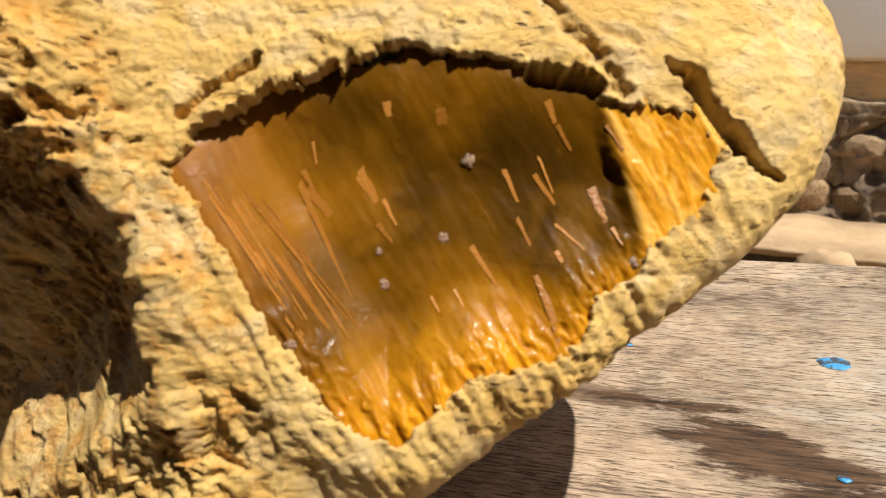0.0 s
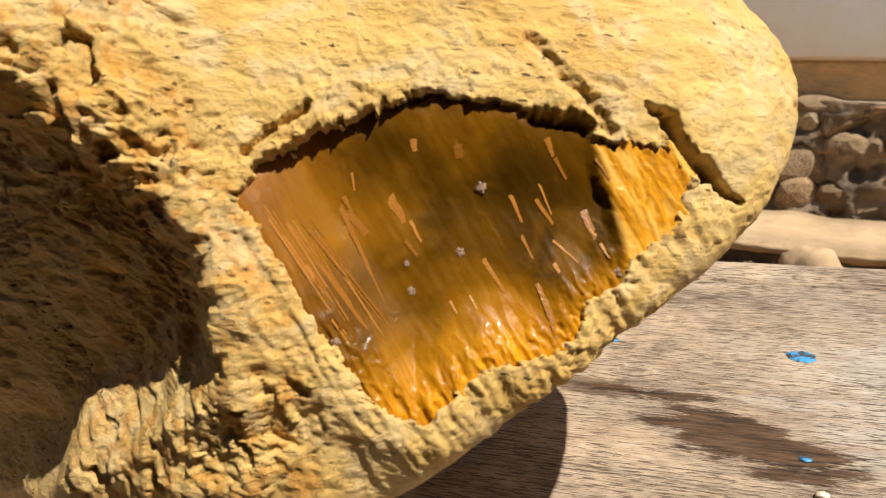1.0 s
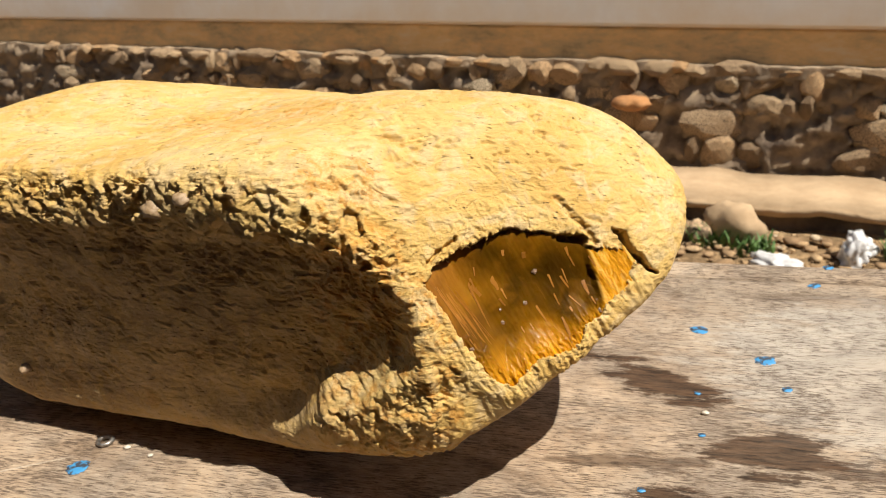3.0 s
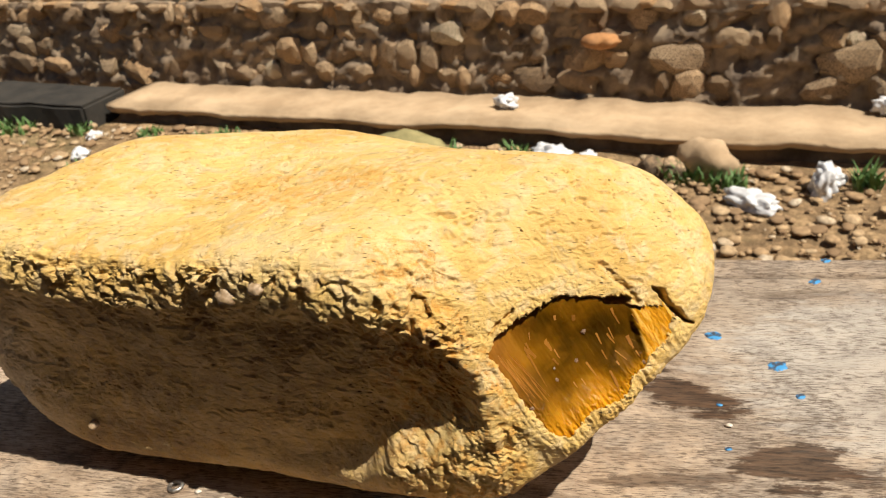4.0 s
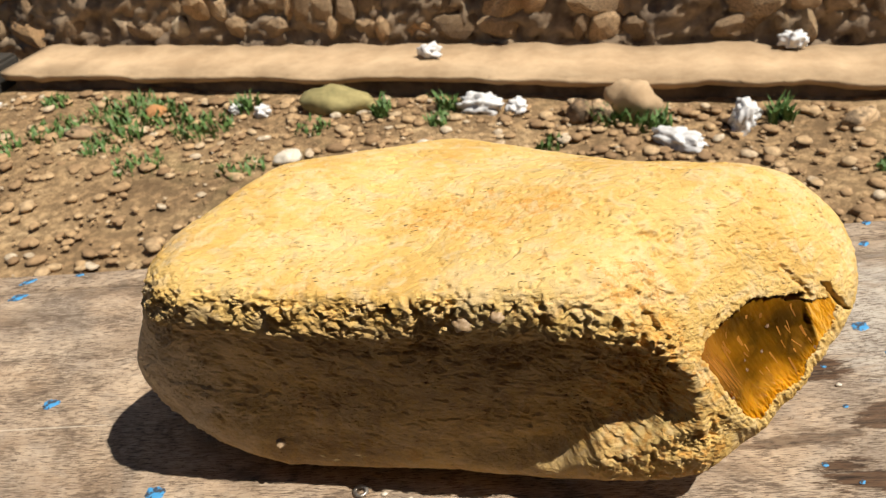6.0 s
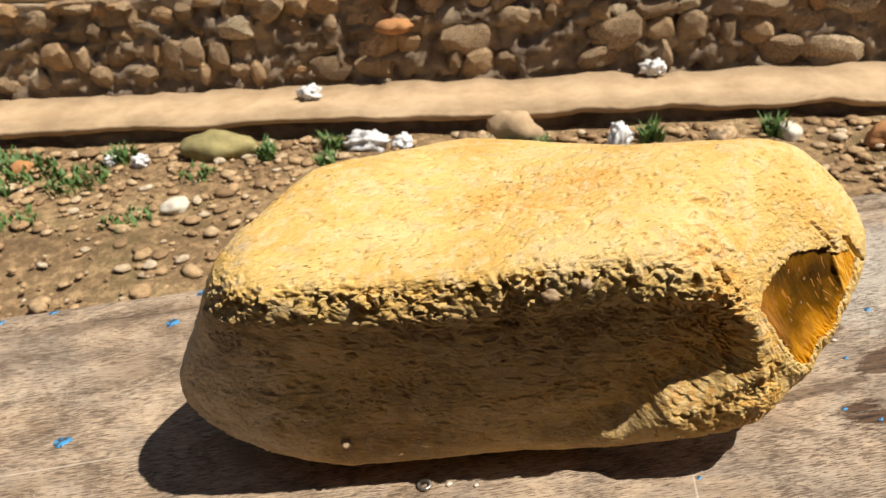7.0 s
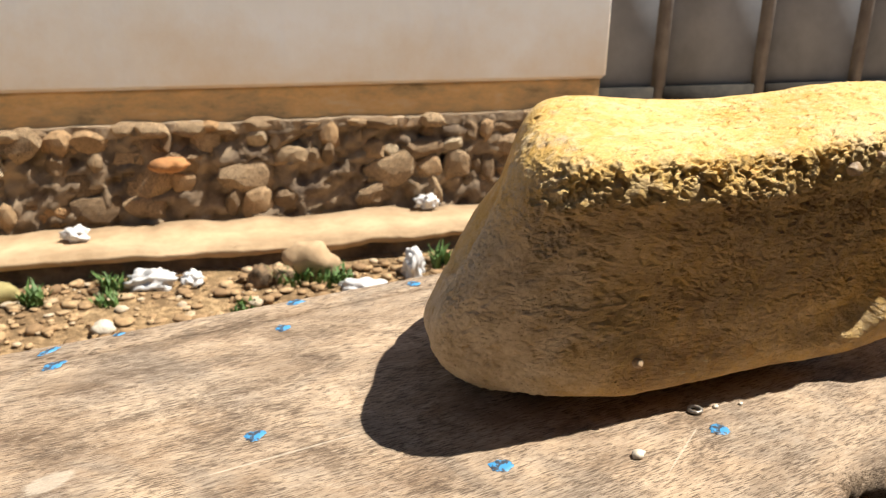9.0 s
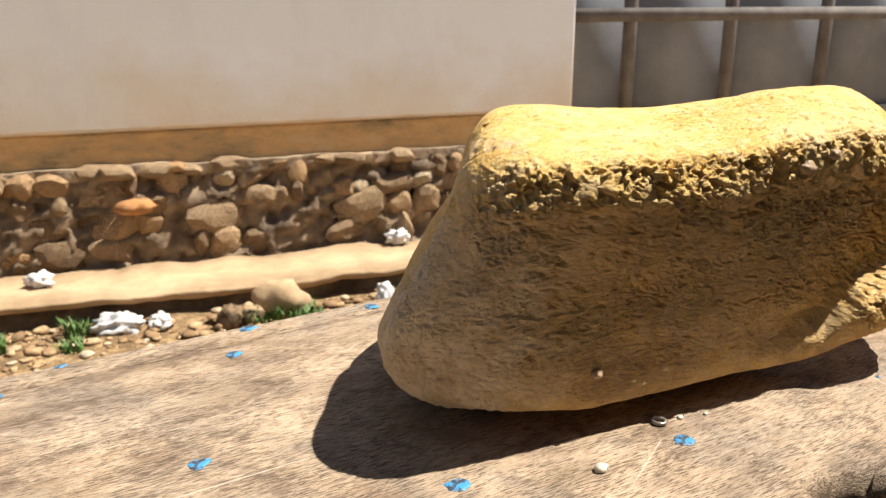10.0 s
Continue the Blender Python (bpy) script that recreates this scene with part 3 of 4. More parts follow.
def build_rock():
    d, quads = cube_sphere(300)
    toward = np.array([0.35, -0.85, 0.30])
    d = d + 0.27 * toward / np.linalg.norm(toward)
    d = d[:, :1] * 0.18 * ROCK_LONG + d[:, 1:2] * 0.09 * ROCK_WIDE + d[:, 2:] * np.array([0, 0, 0.085])
    d /= np.linalg.norm(d, axis=1, keepdims=True)
    # the surface along each way from the middle: first the flats alone, then the swells
    a, e = np.radians(ROCK_FLATS[:, 0]), np.radians(ROCK_FLATS[:, 1])
    facing = d @ np.stack([np.cos(e) * np.cos(a), np.cos(e) * np.sin(a), np.sin(e)])
    r1 = np.clip((ROCK_FLATS[:, 2] / 1000 / np.maximum(facing, 1e-3)).min(1) * 0.97, 0.03, 0.26)
    r0, f0 = r1 * 0.95, rock_field(ROCK_MID + d * (r1 * 0.95)[:, None])
    for _ in range(4):
        f1 = rock_field(ROCK_MID + d * r1[:, None])
        slope = np.clip((f1 - f0) / np.where(np.abs(r1 - r0) < 1e-7, 1e-7, r1 - r0), 0.25, 1.3)
        r0, f0, r1 = r1, f1, np.clip(r1 - f1 / slope, 0.03, 0.26)
    p = ROCK_MID + d * r1[:, None]
    n = mesh_normals(p, quads)
    # the rind rises to the rim of the window
    ab, h = face_coords(p)
    sd = outside(ab, WINDOW)
    lift = np.clip(rim_level(ab) + 0.9 - h, 0, 8) * smooth(15, 1, sd) * smooth(-25, -12, h)
    p = p + FACE_OUT * (lift / 1000)[:, None]
    ab, h = face_coords(p)
    # zones: top, the torn front ridge, the rough front, the fluted toe, the smooth belly
    up = smooth(0.55, 0.85, n[:, 2])
    front = smooth(0.15, 0.6, -n[:, 1])
    calm = smooth(0.082, 0.10, p[:, 0])
    ridge = (1 - 0.8 * calm) * np.exp(-((n[:, 2] - 0.36) / 0.36) ** 2) * smooth(-0.1, 0.35, -n[:, 1]) * smooth(0.085, 0.105, p[:, 2] - 0.022 * smooth(-0.09, -0.14, p[:, 0]))
    crest = np.interp(p[:, 0], TOE_LINE[:, 0], TOE_LINE[:, 1]) + 0.005 * octaves(p * (60, 60, 30), 39, 2)
    toe = smooth(crest + 0.002, crest - 0.006, p[:, 2]) * smooth(0.020, 0.036, p[:, 2]) * smooth(0.044, 0.060, p[:, 0]) * smooth(0.128, 0.106, p[:, 0]) * front
    belly = smooth(0.06, 0.025, p[:, 2]) * (1 - toe)
    end = smooth(-0.105, -0.15, p[:, 0])
    dark = smooth(0.118, 0.098, p[:, 0])
    front = front * (0.3 + 0.7 * dark)
    cap = smooth(0.06, 0.10, p[:, 0]) * (1 - belly)
    lean = p @ np.array(Euler((0.2, 0.3, 0.4)).to_matrix())
    patchy = smooth(-0.30, 0.40, octaves(p * 40, 20, 2))
    move = 1.3 * octaves(p * 22, 1, 2) + 0.45 * octaves(p * 60, 2, 2)
    rough = np.clip(0.22 + 0.45 * front - 0.20 * belly + 0.9 * end, 0.12, 1.2)
    move = move + rough * (0.4 + 0.9 * patchy) * (0.7 * octaves(lean * (95, 190, 250), 3, 3, 0.6) + 0.7 * octaves(lean * (250, 420, 560), 4, 3, 0.7))
    # torn fibrous skin: crests over the front, flakes down the lit end
    warp = np.stack([octaves(p * 130, 70 + k, 2) for k in range(3)], 1)
    skin = ridged(lean * (75, 120, 150) + 0.35 * warp, 90, 5, 0.62)
    flaky = np.clip(0.12 + 0.16 * cap + 0.5 * ridge + 0.55 * front * dark + 0.8 * end - 0.35 * belly, 0.05, 1) * (0.25 + 0.75 * patchy)
    move = move + 1.2 * flaky * skin * (1 - 0.65 * toe)
    across, along = ab[:, 0] * 0.88 + ab[:, 1] * 0.47 + 1.2 * warp[:, 0], ab[:, 1] * 0.88 - ab[:, 0] * 0.47
    move = move + cap * (0.3 + 0.7 * patchy) * 0.34 * ridged(np.stack([across * 0.26, along * 0.045, h * 0.05], 1), 36, 4, 0.6)
    # hollows and sockets in the front, and its undercut below the ridge
    holes = octaves(lean * (110, 150, 190), 15, 2)
    move = move - front * (1 - 0.7 * belly) * 0.8 * smooth(0.18, 0.50, holes)
    move = move + 5.5 * np.exp(-(off_line(p, ARRIS) / 0.0085) ** 2)
    brink = 0.130 - 0.88 * np.maximum(p[:, 0] - 0.0735, 0) + 0.014 * octaves(p * (75, 75, 38), 16, 3, 0.6)
    hollow = smooth(0.1015, 0.0985, p[:, 0] + 0.006 * octaves(p * 110, 17, 3, 0.6)) * smooth(-0.05, 0.035, p[:, 0]) * smooth(0.32, 0.29, p[:, 1])
    hollow = hollow * smooth(brink + 0.001, brink - 0.004, p[:, 2]) * smooth(-0.005, 0.017, p[:, 2] - crest)
    back = np.array([-0.305, -0.935, -0.18])
    deep = np.clip((p - (0.097, 0.247, 0.108)) @ back, 0, 0.014) * 1000
    under = front * smooth(0.128, 0.114, p[:, 2]) * smooth(0.01, 0.11, p[:, 2]) * smooth(0.105, 0.09, p[:, 0]) * (1 - toe)
    move = move - 3.6 * under - (deep + 1.0) * hollow + hollow * 0.9 * octaves(lean * (90, 150, 210), 28, 3, 0.6)
    side = np.exp(-((p[:, 0] + 0.08) / 0.035) ** 2) * front
    move = move + side * (1.4 * np.exp(-((p[:, 2] - 0.072) / 0.018) ** 2) - 2.2 * np.exp(-((p[:, 2] - 0.040) / 0.016) ** 2))
    move = move - 1.6 * np.exp(-(((p - (-0.075, 0.30, 0.045)) / (0.045, 0.05, 0.022)) ** 2).sum(1))
    # torn blocks and slits along the ridge

    def tear(q, w, v):
        big, own_b, _ = shards(q * (66, 55, 30) + 0.6 * w + 1.1 * v, 61)
        torn = smooth(0.44, 0.58, own_b + 0.25 * w[:, 2])
        return 0.7 - 2.4 * torn + 1.3 * big + 1.5 * ridged(q * (130, 90, 50) + 0.5 * w + 0.6 * v, 62, 5, 0.62)

    sway = np.stack([octaves(p * 48, 80 + k, 2) for k in range(3)], 1)
    move = move + ridge * where_any(ridge, tear, p, warp, sway)

    # upright fibres on the toe

    def fibres(q, w, v):
        lump, own_l, _ = shards(q * (70, 70, 45) + 0.6 * w + 0.9 * v, 64)
        blade = ridged(q * (150, 100, 26) + 0.35 * w + 1.0 * v, 63, 4, 0.6)
        return 0.6 * blade + 0.8 * lump - 1.6 * smooth(0.84, 0.94, own_l + 0.2 * w[:, 1]) + 0.4 * ridged(q * (330, 200, 45) + 0.4 * w, 69, 3, 0.6)

    out = 0.8 + 0.12 * np.clip((crest - p[:, 2]) * 1000, 0, 22) + 1.3 * octaves(p * 70, 38, 2)
    move = move + toe * (out + where_any(toe, fibres, p, warp, sway))
    # long shallow pits on the top
    pits = octaves(np.stack([lean[:, 0] * 150, lean[:, 1] * 330, lean[:, 2] * 220], 1), 10, 2)
    where = smooth(0.0, 0.35, octaves(p * 30, 11, 2) + 0.25)
    move = move - np.maximum(up, 0.35 * cap) * (0.15 + where) * 1.3 * smooth(0.32, 0.40, pits)
    scar = np.exp(-(((p - (0.100, 0.290, 0.150)) / (0.016, 0.010, 0.02)) ** 2).sum(1))
    move = move - scar * 2.2 * smooth(0.0, 0.3, pits)
    # lines of the rind round the window run down and outward
    lip = np.exp(-(np.maximum(outside(ab, WINDOW), 0) / 9) ** 2) * smooth(-14, -4, h)
    comb = ridged(np.stack([across * 0.34, along * 0.035, h * 0.06], 1), 12, 4, 0.6)
    move = move + lip * smooth(14, 0, ab[:, 1]) * 0.9 * comb
    p = p + n * (move / 1000)[:, None]
    # the window, its crevice under the brow, and the crack beside it
    ab, h = face_coords(p)
    wob = (0.8 + 2.0 * smooth(0, 15, ab[:, 1])) * octaves(np.c_[ab * 0.22, h * 0], 13, 4, 0.65) + 0.7 * octaves(np.c_[ab * 0.8, h * 0], 14, 2)
    chipped, own, _ = shards(np.c_[ab * 0.33 + 0.3 * warp[:, :2], h * 0], 66)
    sd = outside(ab, WINDOW) + wob + 1.1 * (own - 0.5)
    near = smooth(-22, -16, h)
    wide = 1 + 1.1 * smooth(-22, -10, ab[:, 0])
    floor = face_height(ab) - 2.4 - (4.5 + 1.8 * chipped) * smooth(3.6, 1.2, (off_line(ab, GROOVE) + 1.2 * wob) / wide)
    slot = smooth(2.2, 1.2, off_line(ab, SLOT) + 0.8 * wob)
    floor = floor - 6.0 * slot
    cut = np.maximum(smooth(0.45, -0.45, sd), slot) * near
    h2 = h + (floor - h) * cut
    # broken steps over the brow
    step = 0.6 * smooth(5.0, 0.5, sd) * smooth(6, 14, ab[:, 1]) * (1 - cut) * near
    h2 = h2 + step * 1.5 * ridged(np.c_[ab * 0.2, h * 0.1], 68, 4, 0.6)
    torn = octaves(np.c_[ab * 0.45, h * 0], 30, 3, 0.6)
    slow = octaves(np.c_[ab * 0.13, h * 0], 31, 3, 0.6)
    slit = (off_line(ab + np.c_[1.6 * slow, 1.6 * slow], CRACK) + 0.7 * torn) / (0.25 + 1.25 * smooth(35, 43, ab[:, 0]) * smooth(57, 46, ab[:, 0]) + 0.3 * slow)
    h2 = h2 - near * (1 - cut) * 16.0 * smooth(1.7, 0.35, slit)
    seam = off_line(ab + np.c_[1.5 * torn, 1.5 * torn], np.array([(-38, 19), (-32, 24), (-27, 26.5)])) + 1.2 * torn
    h2 = h2 - near * (1 - cut) * 2.6 * smooth(0.9, 0.4, seam)
    # a furrow over the brow that runs down to the patch beside the window
    furrow = off_line(ab + np.c_[1.2 * torn, 1.2 * torn], np.array([(15, 39), (20, 32), (25, 27), (29, 20.5)]))
    h2 = h2 - near * (1 - cut) * 1.8 * smooth(2.4, 0.4, furrow)
    p = p + FACE_OUT * ((h2 - h) / 1000)[:, None]
    p[:, 2] = np.maximum(p[:, 2], -0.0008)
    return quick_mesh("rock_body", p, quads, RIND)


def face_height(ab):
    """Height of the glassy face over its plane, in mm."""
    z = np.zeros(len(ab))
    run = np.stack([ab[:, 0] * 0.88 + ab[:, 1] * 0.47, ab[:, 1] * 0.88 - ab[:, 0] * 0.47, z], 1)
    # a dish: level with the stone at its lower rim, deep under the brow
    edge = rim_level(ab)
    h = edge + smooth(0, 15, off_line(ab, LOW_RIM)) * (-0.8 - 0.075 * ab[:, 0] + 3.4 * smooth(8, 27, ab[:, 1] + 0.12 * np.abs(ab[:, 0])) - edge)
    h = h + 0.7 * octaves(np.c_[ab * 0.05, z], 21, 2) + 0.12 * octaves(run * (0.45, 0.06, 1), 22, 3)
    rim = smooth(-9, 0, outside(ab, WINDOW))
    h = h + rim * smooth(4, -10, ab[:, 1]) * 0.8 * octaves(run * (0.6, 0.12, 1), 23, 3)
    # it rises past a step on its outer side, to a torn fibrous patch
    tooth = ridged(run * (0.30, 0.05, 1) + 0.3 * octaves(np.c_[ab * 0.3, z], 29, 2)[:, None], 28, 3, 0.6)
    outer = smooth(27.5, 30.5, ab[:, 0] + 0.22 * ab[:, 1] + 1.2 * octaves(np.c_[ab * 0.2, z], 27, 2))
    low = smooth(8, 1, off_line(ab, LOW_RIM[2:-3])) * smooth(6, -6, ab[:, 1])
    h = h + (1 - outer) * (low + 0.08) * 0.7 * tooth
    return h + outer * (edge + 0.1 + 0.28 * tooth + 0.5 * octaves(run * (0.30, 0.12, 1), 32, 4, 0.65) - h)


def build_face():
    a, b = np.arange(-46, 46, 0.32), np.arange(-34, 34, 0.32)
    A, B = np.meshgrid(a, b, indexing="ij")
    ab = np.stack([A.ravel(), B.ravel()], 1)
    ragged = 0.4 + 1.3 * smooth(-22, -10, ab[:, 0]) + 1.6 * octaves(np.c_[ab * 0.3, 0 * ab[:, :1]], 26, 3)
    keep = (outside(ab, WINDOW) < 2.2) & ((off_line(ab, GROOVE) > ragged) | (ab[:, 0] < -38)) & (off_line(ab, SLOT) > 1.7)
    ids = np.arange(len(ab)).reshape(A.shape)
    q = np.stack([ids[:-1, :-1], ids[1:, :-1], ids[1:, 1:], ids[:-1, 1:]], -1).reshape(-1, 4)
    q = q[keep[q].all(1)]
    used, q = np.unique(q, return_inverse=True)
    ab = ab[used]
    return quick_mesh("chalcedony_face", np.c_[ab, face_height(ab)] / 1000, q.reshape(-1, 4), CRYSTAL)


def fibre_mesh(length, width, seed):
    """A thin flat blade along y, broken off square at one end, tapered at the other."""
    r = random.Random(seed)
    bm = bmesh.new()
    rows, slim = [], r.uniform(0.35, 0.9)
    for k in range(5):
        y = (k / 4 - 0.5) * length + (r.uniform(-0.3, 0.3) * width if k in (0, 4) else 0)
        w = width * 0.5 * (slim + (1 - slim) * (1 - k / 4)) * r.uniform(0.88, 1.08)
        skew = r.uniform(-0.08, 0.08) * width
        high = 0.00003 + 0.00004 * r.random()
        rows.append([bm.verts.new((skew - w, y, -0.0006)), bm.verts.new((skew - w * 0.93, y, high)), bm.verts.new((skew + w * 0.90, y + 0.1 * width, high + 0.00003)), bm.verts.new((skew + w, y, -0.0006))])
    for r0, r1 in zip(rows[:-1], rows[1:]):
        for k in range(3):
            bm.faces.new((r0[k], r0[k + 1], r1[k + 1], r1[k]))
    bm.faces.new(rows[0][::-1])
    bm.faces.new(rows[-1])
    return bm


rock = tagged(new("rock"), "ochre yellow rough stone with a broken amber window, on boards", "rock")
rock.location = (ROCK_MID[0], ROCK_MID[1], 0)
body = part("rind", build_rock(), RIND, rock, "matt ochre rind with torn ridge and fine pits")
body.location = (-ROCK_MID[0], -ROCK_MID[1], 0)
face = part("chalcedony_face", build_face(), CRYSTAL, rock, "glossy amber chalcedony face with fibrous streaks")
FACE_POSE = Matrix((
    (FACE_RIGHT[0], FACE_UP[0], FACE_OUT[0], FACE_MID[0]), (FACE_RIGHT[1], FACE_UP[1], FACE_OUT[1], FACE_MID[1]),
    (FACE_RIGHT[2], FACE_UP[2], FACE_OUT[2], FACE_MID[2]), (0, 0, 0, 1)))
face.matrix_basis = Matrix.Translation((-ROCK_MID[0], -ROCK_MID[1], 0)) @ FACE_POSE
# splinters on the face: start and end in mm, width in mm
SPLINTERS = [
    (-34.7, 15.6, -16.7, -11.1, 0.7), (-22.6, 10, -14.9, -9.6, 1.1), (-21.4, 8.7, -17.9, 4.2, 1.6), (-3.1, 16, -3.3, 6.2, 2.0),
    (-13.2, 10.7, -10.6, 5.4, 2.2), (-8.2, 21, -8, 18.6, 1.4), (0, 19.8, 0, 17, 1.8), (16.4, 19.5, 17.6, 16, 1.4), (3.4, -1.5, 7.1, -8.5, 1.1),
    (-6.3, -6.8, 2.2, -19.1, 1.3), (-2.9, -7, 4.1, -15.8, 1.4), (16.6, 1, 20.9, -3.5, 0.5), (22.5, 6.5, 24.6, 0.4, 1.8), (9.2, 10, 11, 4.8, 1.0),
    (13.6, -6.4, 15.7, -16.6, 2.0), (-33, 12, -18, -7, 0.5), (10.8, 2.2, 12.6, -2.1, 0.8), (-19.7, 15.4, -19.5, 12, 0.5), (-30, 8, -15, -13, 0.5),
]
picked = random.Random(5)
for k in range(16):
    a0, b0 = -37 + 0.75 * k + picked.uniform(-1, 1), 13 - 0.6 * k + picked.uniform(-3, 2)
    run_f, turn_f = picked.uniform(12, 26), radians(-58 + picked.uniform(-3, 3))
    SPLINTERS.append((a0, b0, a0 + run_f * math.cos(turn_f), b0 + run_f * math.sin(turn_f), picked.uniform(0.25, 0.6)))
for k in range(15):
    a0, b0 = picked.uniform(-30, 26), picked.uniform(-20, 17)
    turn_f = radians(-62 + picked.uniform(-9, 9))
    run_f = picked.uniform(2.0, 7.0)
    SPLINTERS.append((a0, b0, a0 + run_f * math.cos(turn_f), b0 + run_f * math.sin(turn_f), picked.uniform(0.4, 1.1)))
for k, (a0, b0, a1, b1, w) in enumerate(SPLINTERS):
    a0, b0, a1, b1 = (1.02 * v for v in (a0, b0, a1, b1))
    ends = np.array([(a0, b0), (a1, b1)])
    if outside(ends, WINDOW).max() > -1.0:
        continue
    h0, h1 = face_height(ends)
    rise = face_height(ends[0] + np.linspace(0, 1, 7)[:, None] * (ends[1] - ends[0])) - np.linspace(h0, h1, 7)
    if rise.max() - rise.min() > 0.45 and w > 1.2:
        continue
    length = math.dist((a0, b0), (a1, b1)) / 1000
    bit = part("mineral_fibre", fibre_mesh(length, w / 1000, k), FIBRE, face, smooth=False)
    way = Vector((a1 - a0, b1 - b0, h1 - h0)).normalized()
    side = way.cross(Vector((0, 0, 1))).normalized()
    lift = side.cross(way)
    m = Matrix((side, way, lift)).transposed().to_4x4()
    bit.matrix_basis = Matrix.Translation(Vector(((a0 + a1) / 2, (b0 + b1) / 2, (h0 + h1) / 2 + 0.02 + 0.5 * (rise.min() + rise.max()))) / 1000) @ m


# mineral specks set in the face
for k, (a0, b0, sx, sy) in enumerate(((3.8, 12.3, 1.9, 2.8), (-0.9, -0.3, 1.8, 1.6), (-10.5, -7.2, 1.5, 1.7), (-11, -2, 1.0, 1.2), (-24, -15.5, 1.6, 1.3), (29, -6, 2.0, 1.6))):
    speck = part("inclusion", lump_bm((0.6 * sx / 1000, 0.6 * sy / 1000, 0.00020), 40 + k, 3, 0.55, 3.0), SPECK, face, "rough crystalline speck")
    speck.location = Vector((a0, b0, face_height(np.array([(a0, b0)]))[0] - 0.1)) / 1000

# quartz knobs that stand out of the rind
for place, size, seed in (((0.0, 0.2755, 0.1345), 0.0050, 1), ((-0.101, 0.3235, 0.0365), 0.0030, 2), ((0.014, 0.268, 0.1405), 0.0036, 3)):
    knob = part("quartz_knob", lump_bm((size, size, size * 0.8), seed, 3, 0.28, 1.8), QUARTZ, rock, "pinkish translucent quartz knob")
    knob.location = (place[0] - ROCK_MID[0], place[1] - ROCK_MID[1], place[2])

# ---- the table ----
GROUND = -0.68
FLOOR = -0.727
table = tagged(new("table"), "weathered grey-brown plank table with blue paint spots", "table")
table.matrix_basis = pose(0, 0.5445, FLOOR, 0, 0, -11.8)


def board_mesh(x0, x1, y0, y1, thick, seed, chip=None):
    """A worn board along x, its top at z = 0; chip: x, breadth and depth of a broken place in its near edge."""
    nx, ny = 420, max(6, int((y1 - y0) / 0.006))
    xs, ys = np.linspace(x0, x1, nx), np.linspace(0, 1, ny)
    X, S = np.meshgrid(xs, ys, indexing="ij")
    p = np.stack([X.ravel() * 9, 0 * X.ravel(), 0 * X.ravel() + seed], 1)
    wear = 0.0022 * octaves(p, seed, 3).reshape(X.shape)
    far, front_edge = y1 + wear, y0 + 0.0015 * octaves(p + 31, seed + 5, 2).reshape(X.shape)
    if chip:
        front_edge = front_edge + chip[2] * np.exp(-((X - chip[0]) / chip[1]) ** 4) * (0.8 + 0.5 * octaves(p * 14, seed + 3, 2).reshape(X.shape))
    Y = front_edge + S * (far - front_edge)
    edge = np.minimum(S, 1 - S) * (y1 - y0)
    Z = -0.0022 * (1 - smooth(0, 0.005, edge)) + 0.0005 * octaves(np.stack([X.ravel() * 12, Y.ravel() * 160, 0 * X.ravel() + seed], 1), seed, 3).reshape(X.shape)
    top = np.stack([X, Y, np.minimum(Z, 0.0004)], -1).reshape(-1, 3)
    low = top.copy()
    low[:, 2] = -thick
    ids = np.arange(nx * ny).reshape(nx, ny)
    up = np.stack([ids[:-1, :-1], ids[1:, :-1], ids[1:, 1:], ids[:-1, 1:]], -1).reshape(-1, 4)
    k = nx * ny
    sides = []
    for line in (ids[:, 0], ids[-1, :], ids[::-1, -1], ids[0, ::-1]):
        sides.append(np.stack([line[:-1] + k, line[1:] + k, line[1:], line[:-1]], -1))
    return quick_mesh("board", np.vstack([top, low]), np.vstack([up, up[:, ::-1] + k, *sides]), WOOD)


for x0, x1, y0, y1, seed, chip in ((-1.0, 1.1, -0.0160, 0.006, 31, None), (-1.0, 1.1, -0.345, -0.0190, 33, (0.018, 0.030, 0.027))):
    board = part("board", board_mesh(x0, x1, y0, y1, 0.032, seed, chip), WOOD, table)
    board.location = (0, 0, -FLOOR)
for y in (-0.29, -0.06):
    part("rail", box_bm(-0.9, 1.0, y - 0.02, y + 0.02, -FLOOR - 0.11, -FLOOR - 0.0325), WOOD, table)
    for x in (-0.85, 0.95):
        part("leg", box_bm(x - 0.03, x + 0.03, y - 0.028, y + 0.032, 0.0, -FLOOR - 0.1105), WOOD, table)


def blot_mesh(rx, ry, seed, material, thick=0.0003):
    """A thin dried drop with an uneven rim."""
    r = random.Random(seed)
    verts, faces, count = [(0, 0, thick)], [], 40
    for ring, lift in ((0.55, 1.0), (0.86, 0.8), (1.0, -0.6)):
        for k in range(count):
            a = 2 * math.pi * k / count
            w = ring * (1 + 0.34 * noise.noise(Vector((math.cos(a) * 1.4, math.sin(a) * 1.4, seed * 1.7))) + 0.22 * noise.noise(Vector((math.cos(a) * 4, math.sin(a) * 4, seed))))
            verts.append((rx * w * math.cos(a), ry * w * math.sin(a), thick * lift))
    for k in range(count):
        n = (k + 1) % count
        faces.append((0, 1 + k, 1 + n))
        for ring in (0, 1):
            o = 1 + ring * count
            faces.append((o + k, o + count + k, o + count + n, o + n))
    return mesh_from("paint_spot", verts, faces, material)


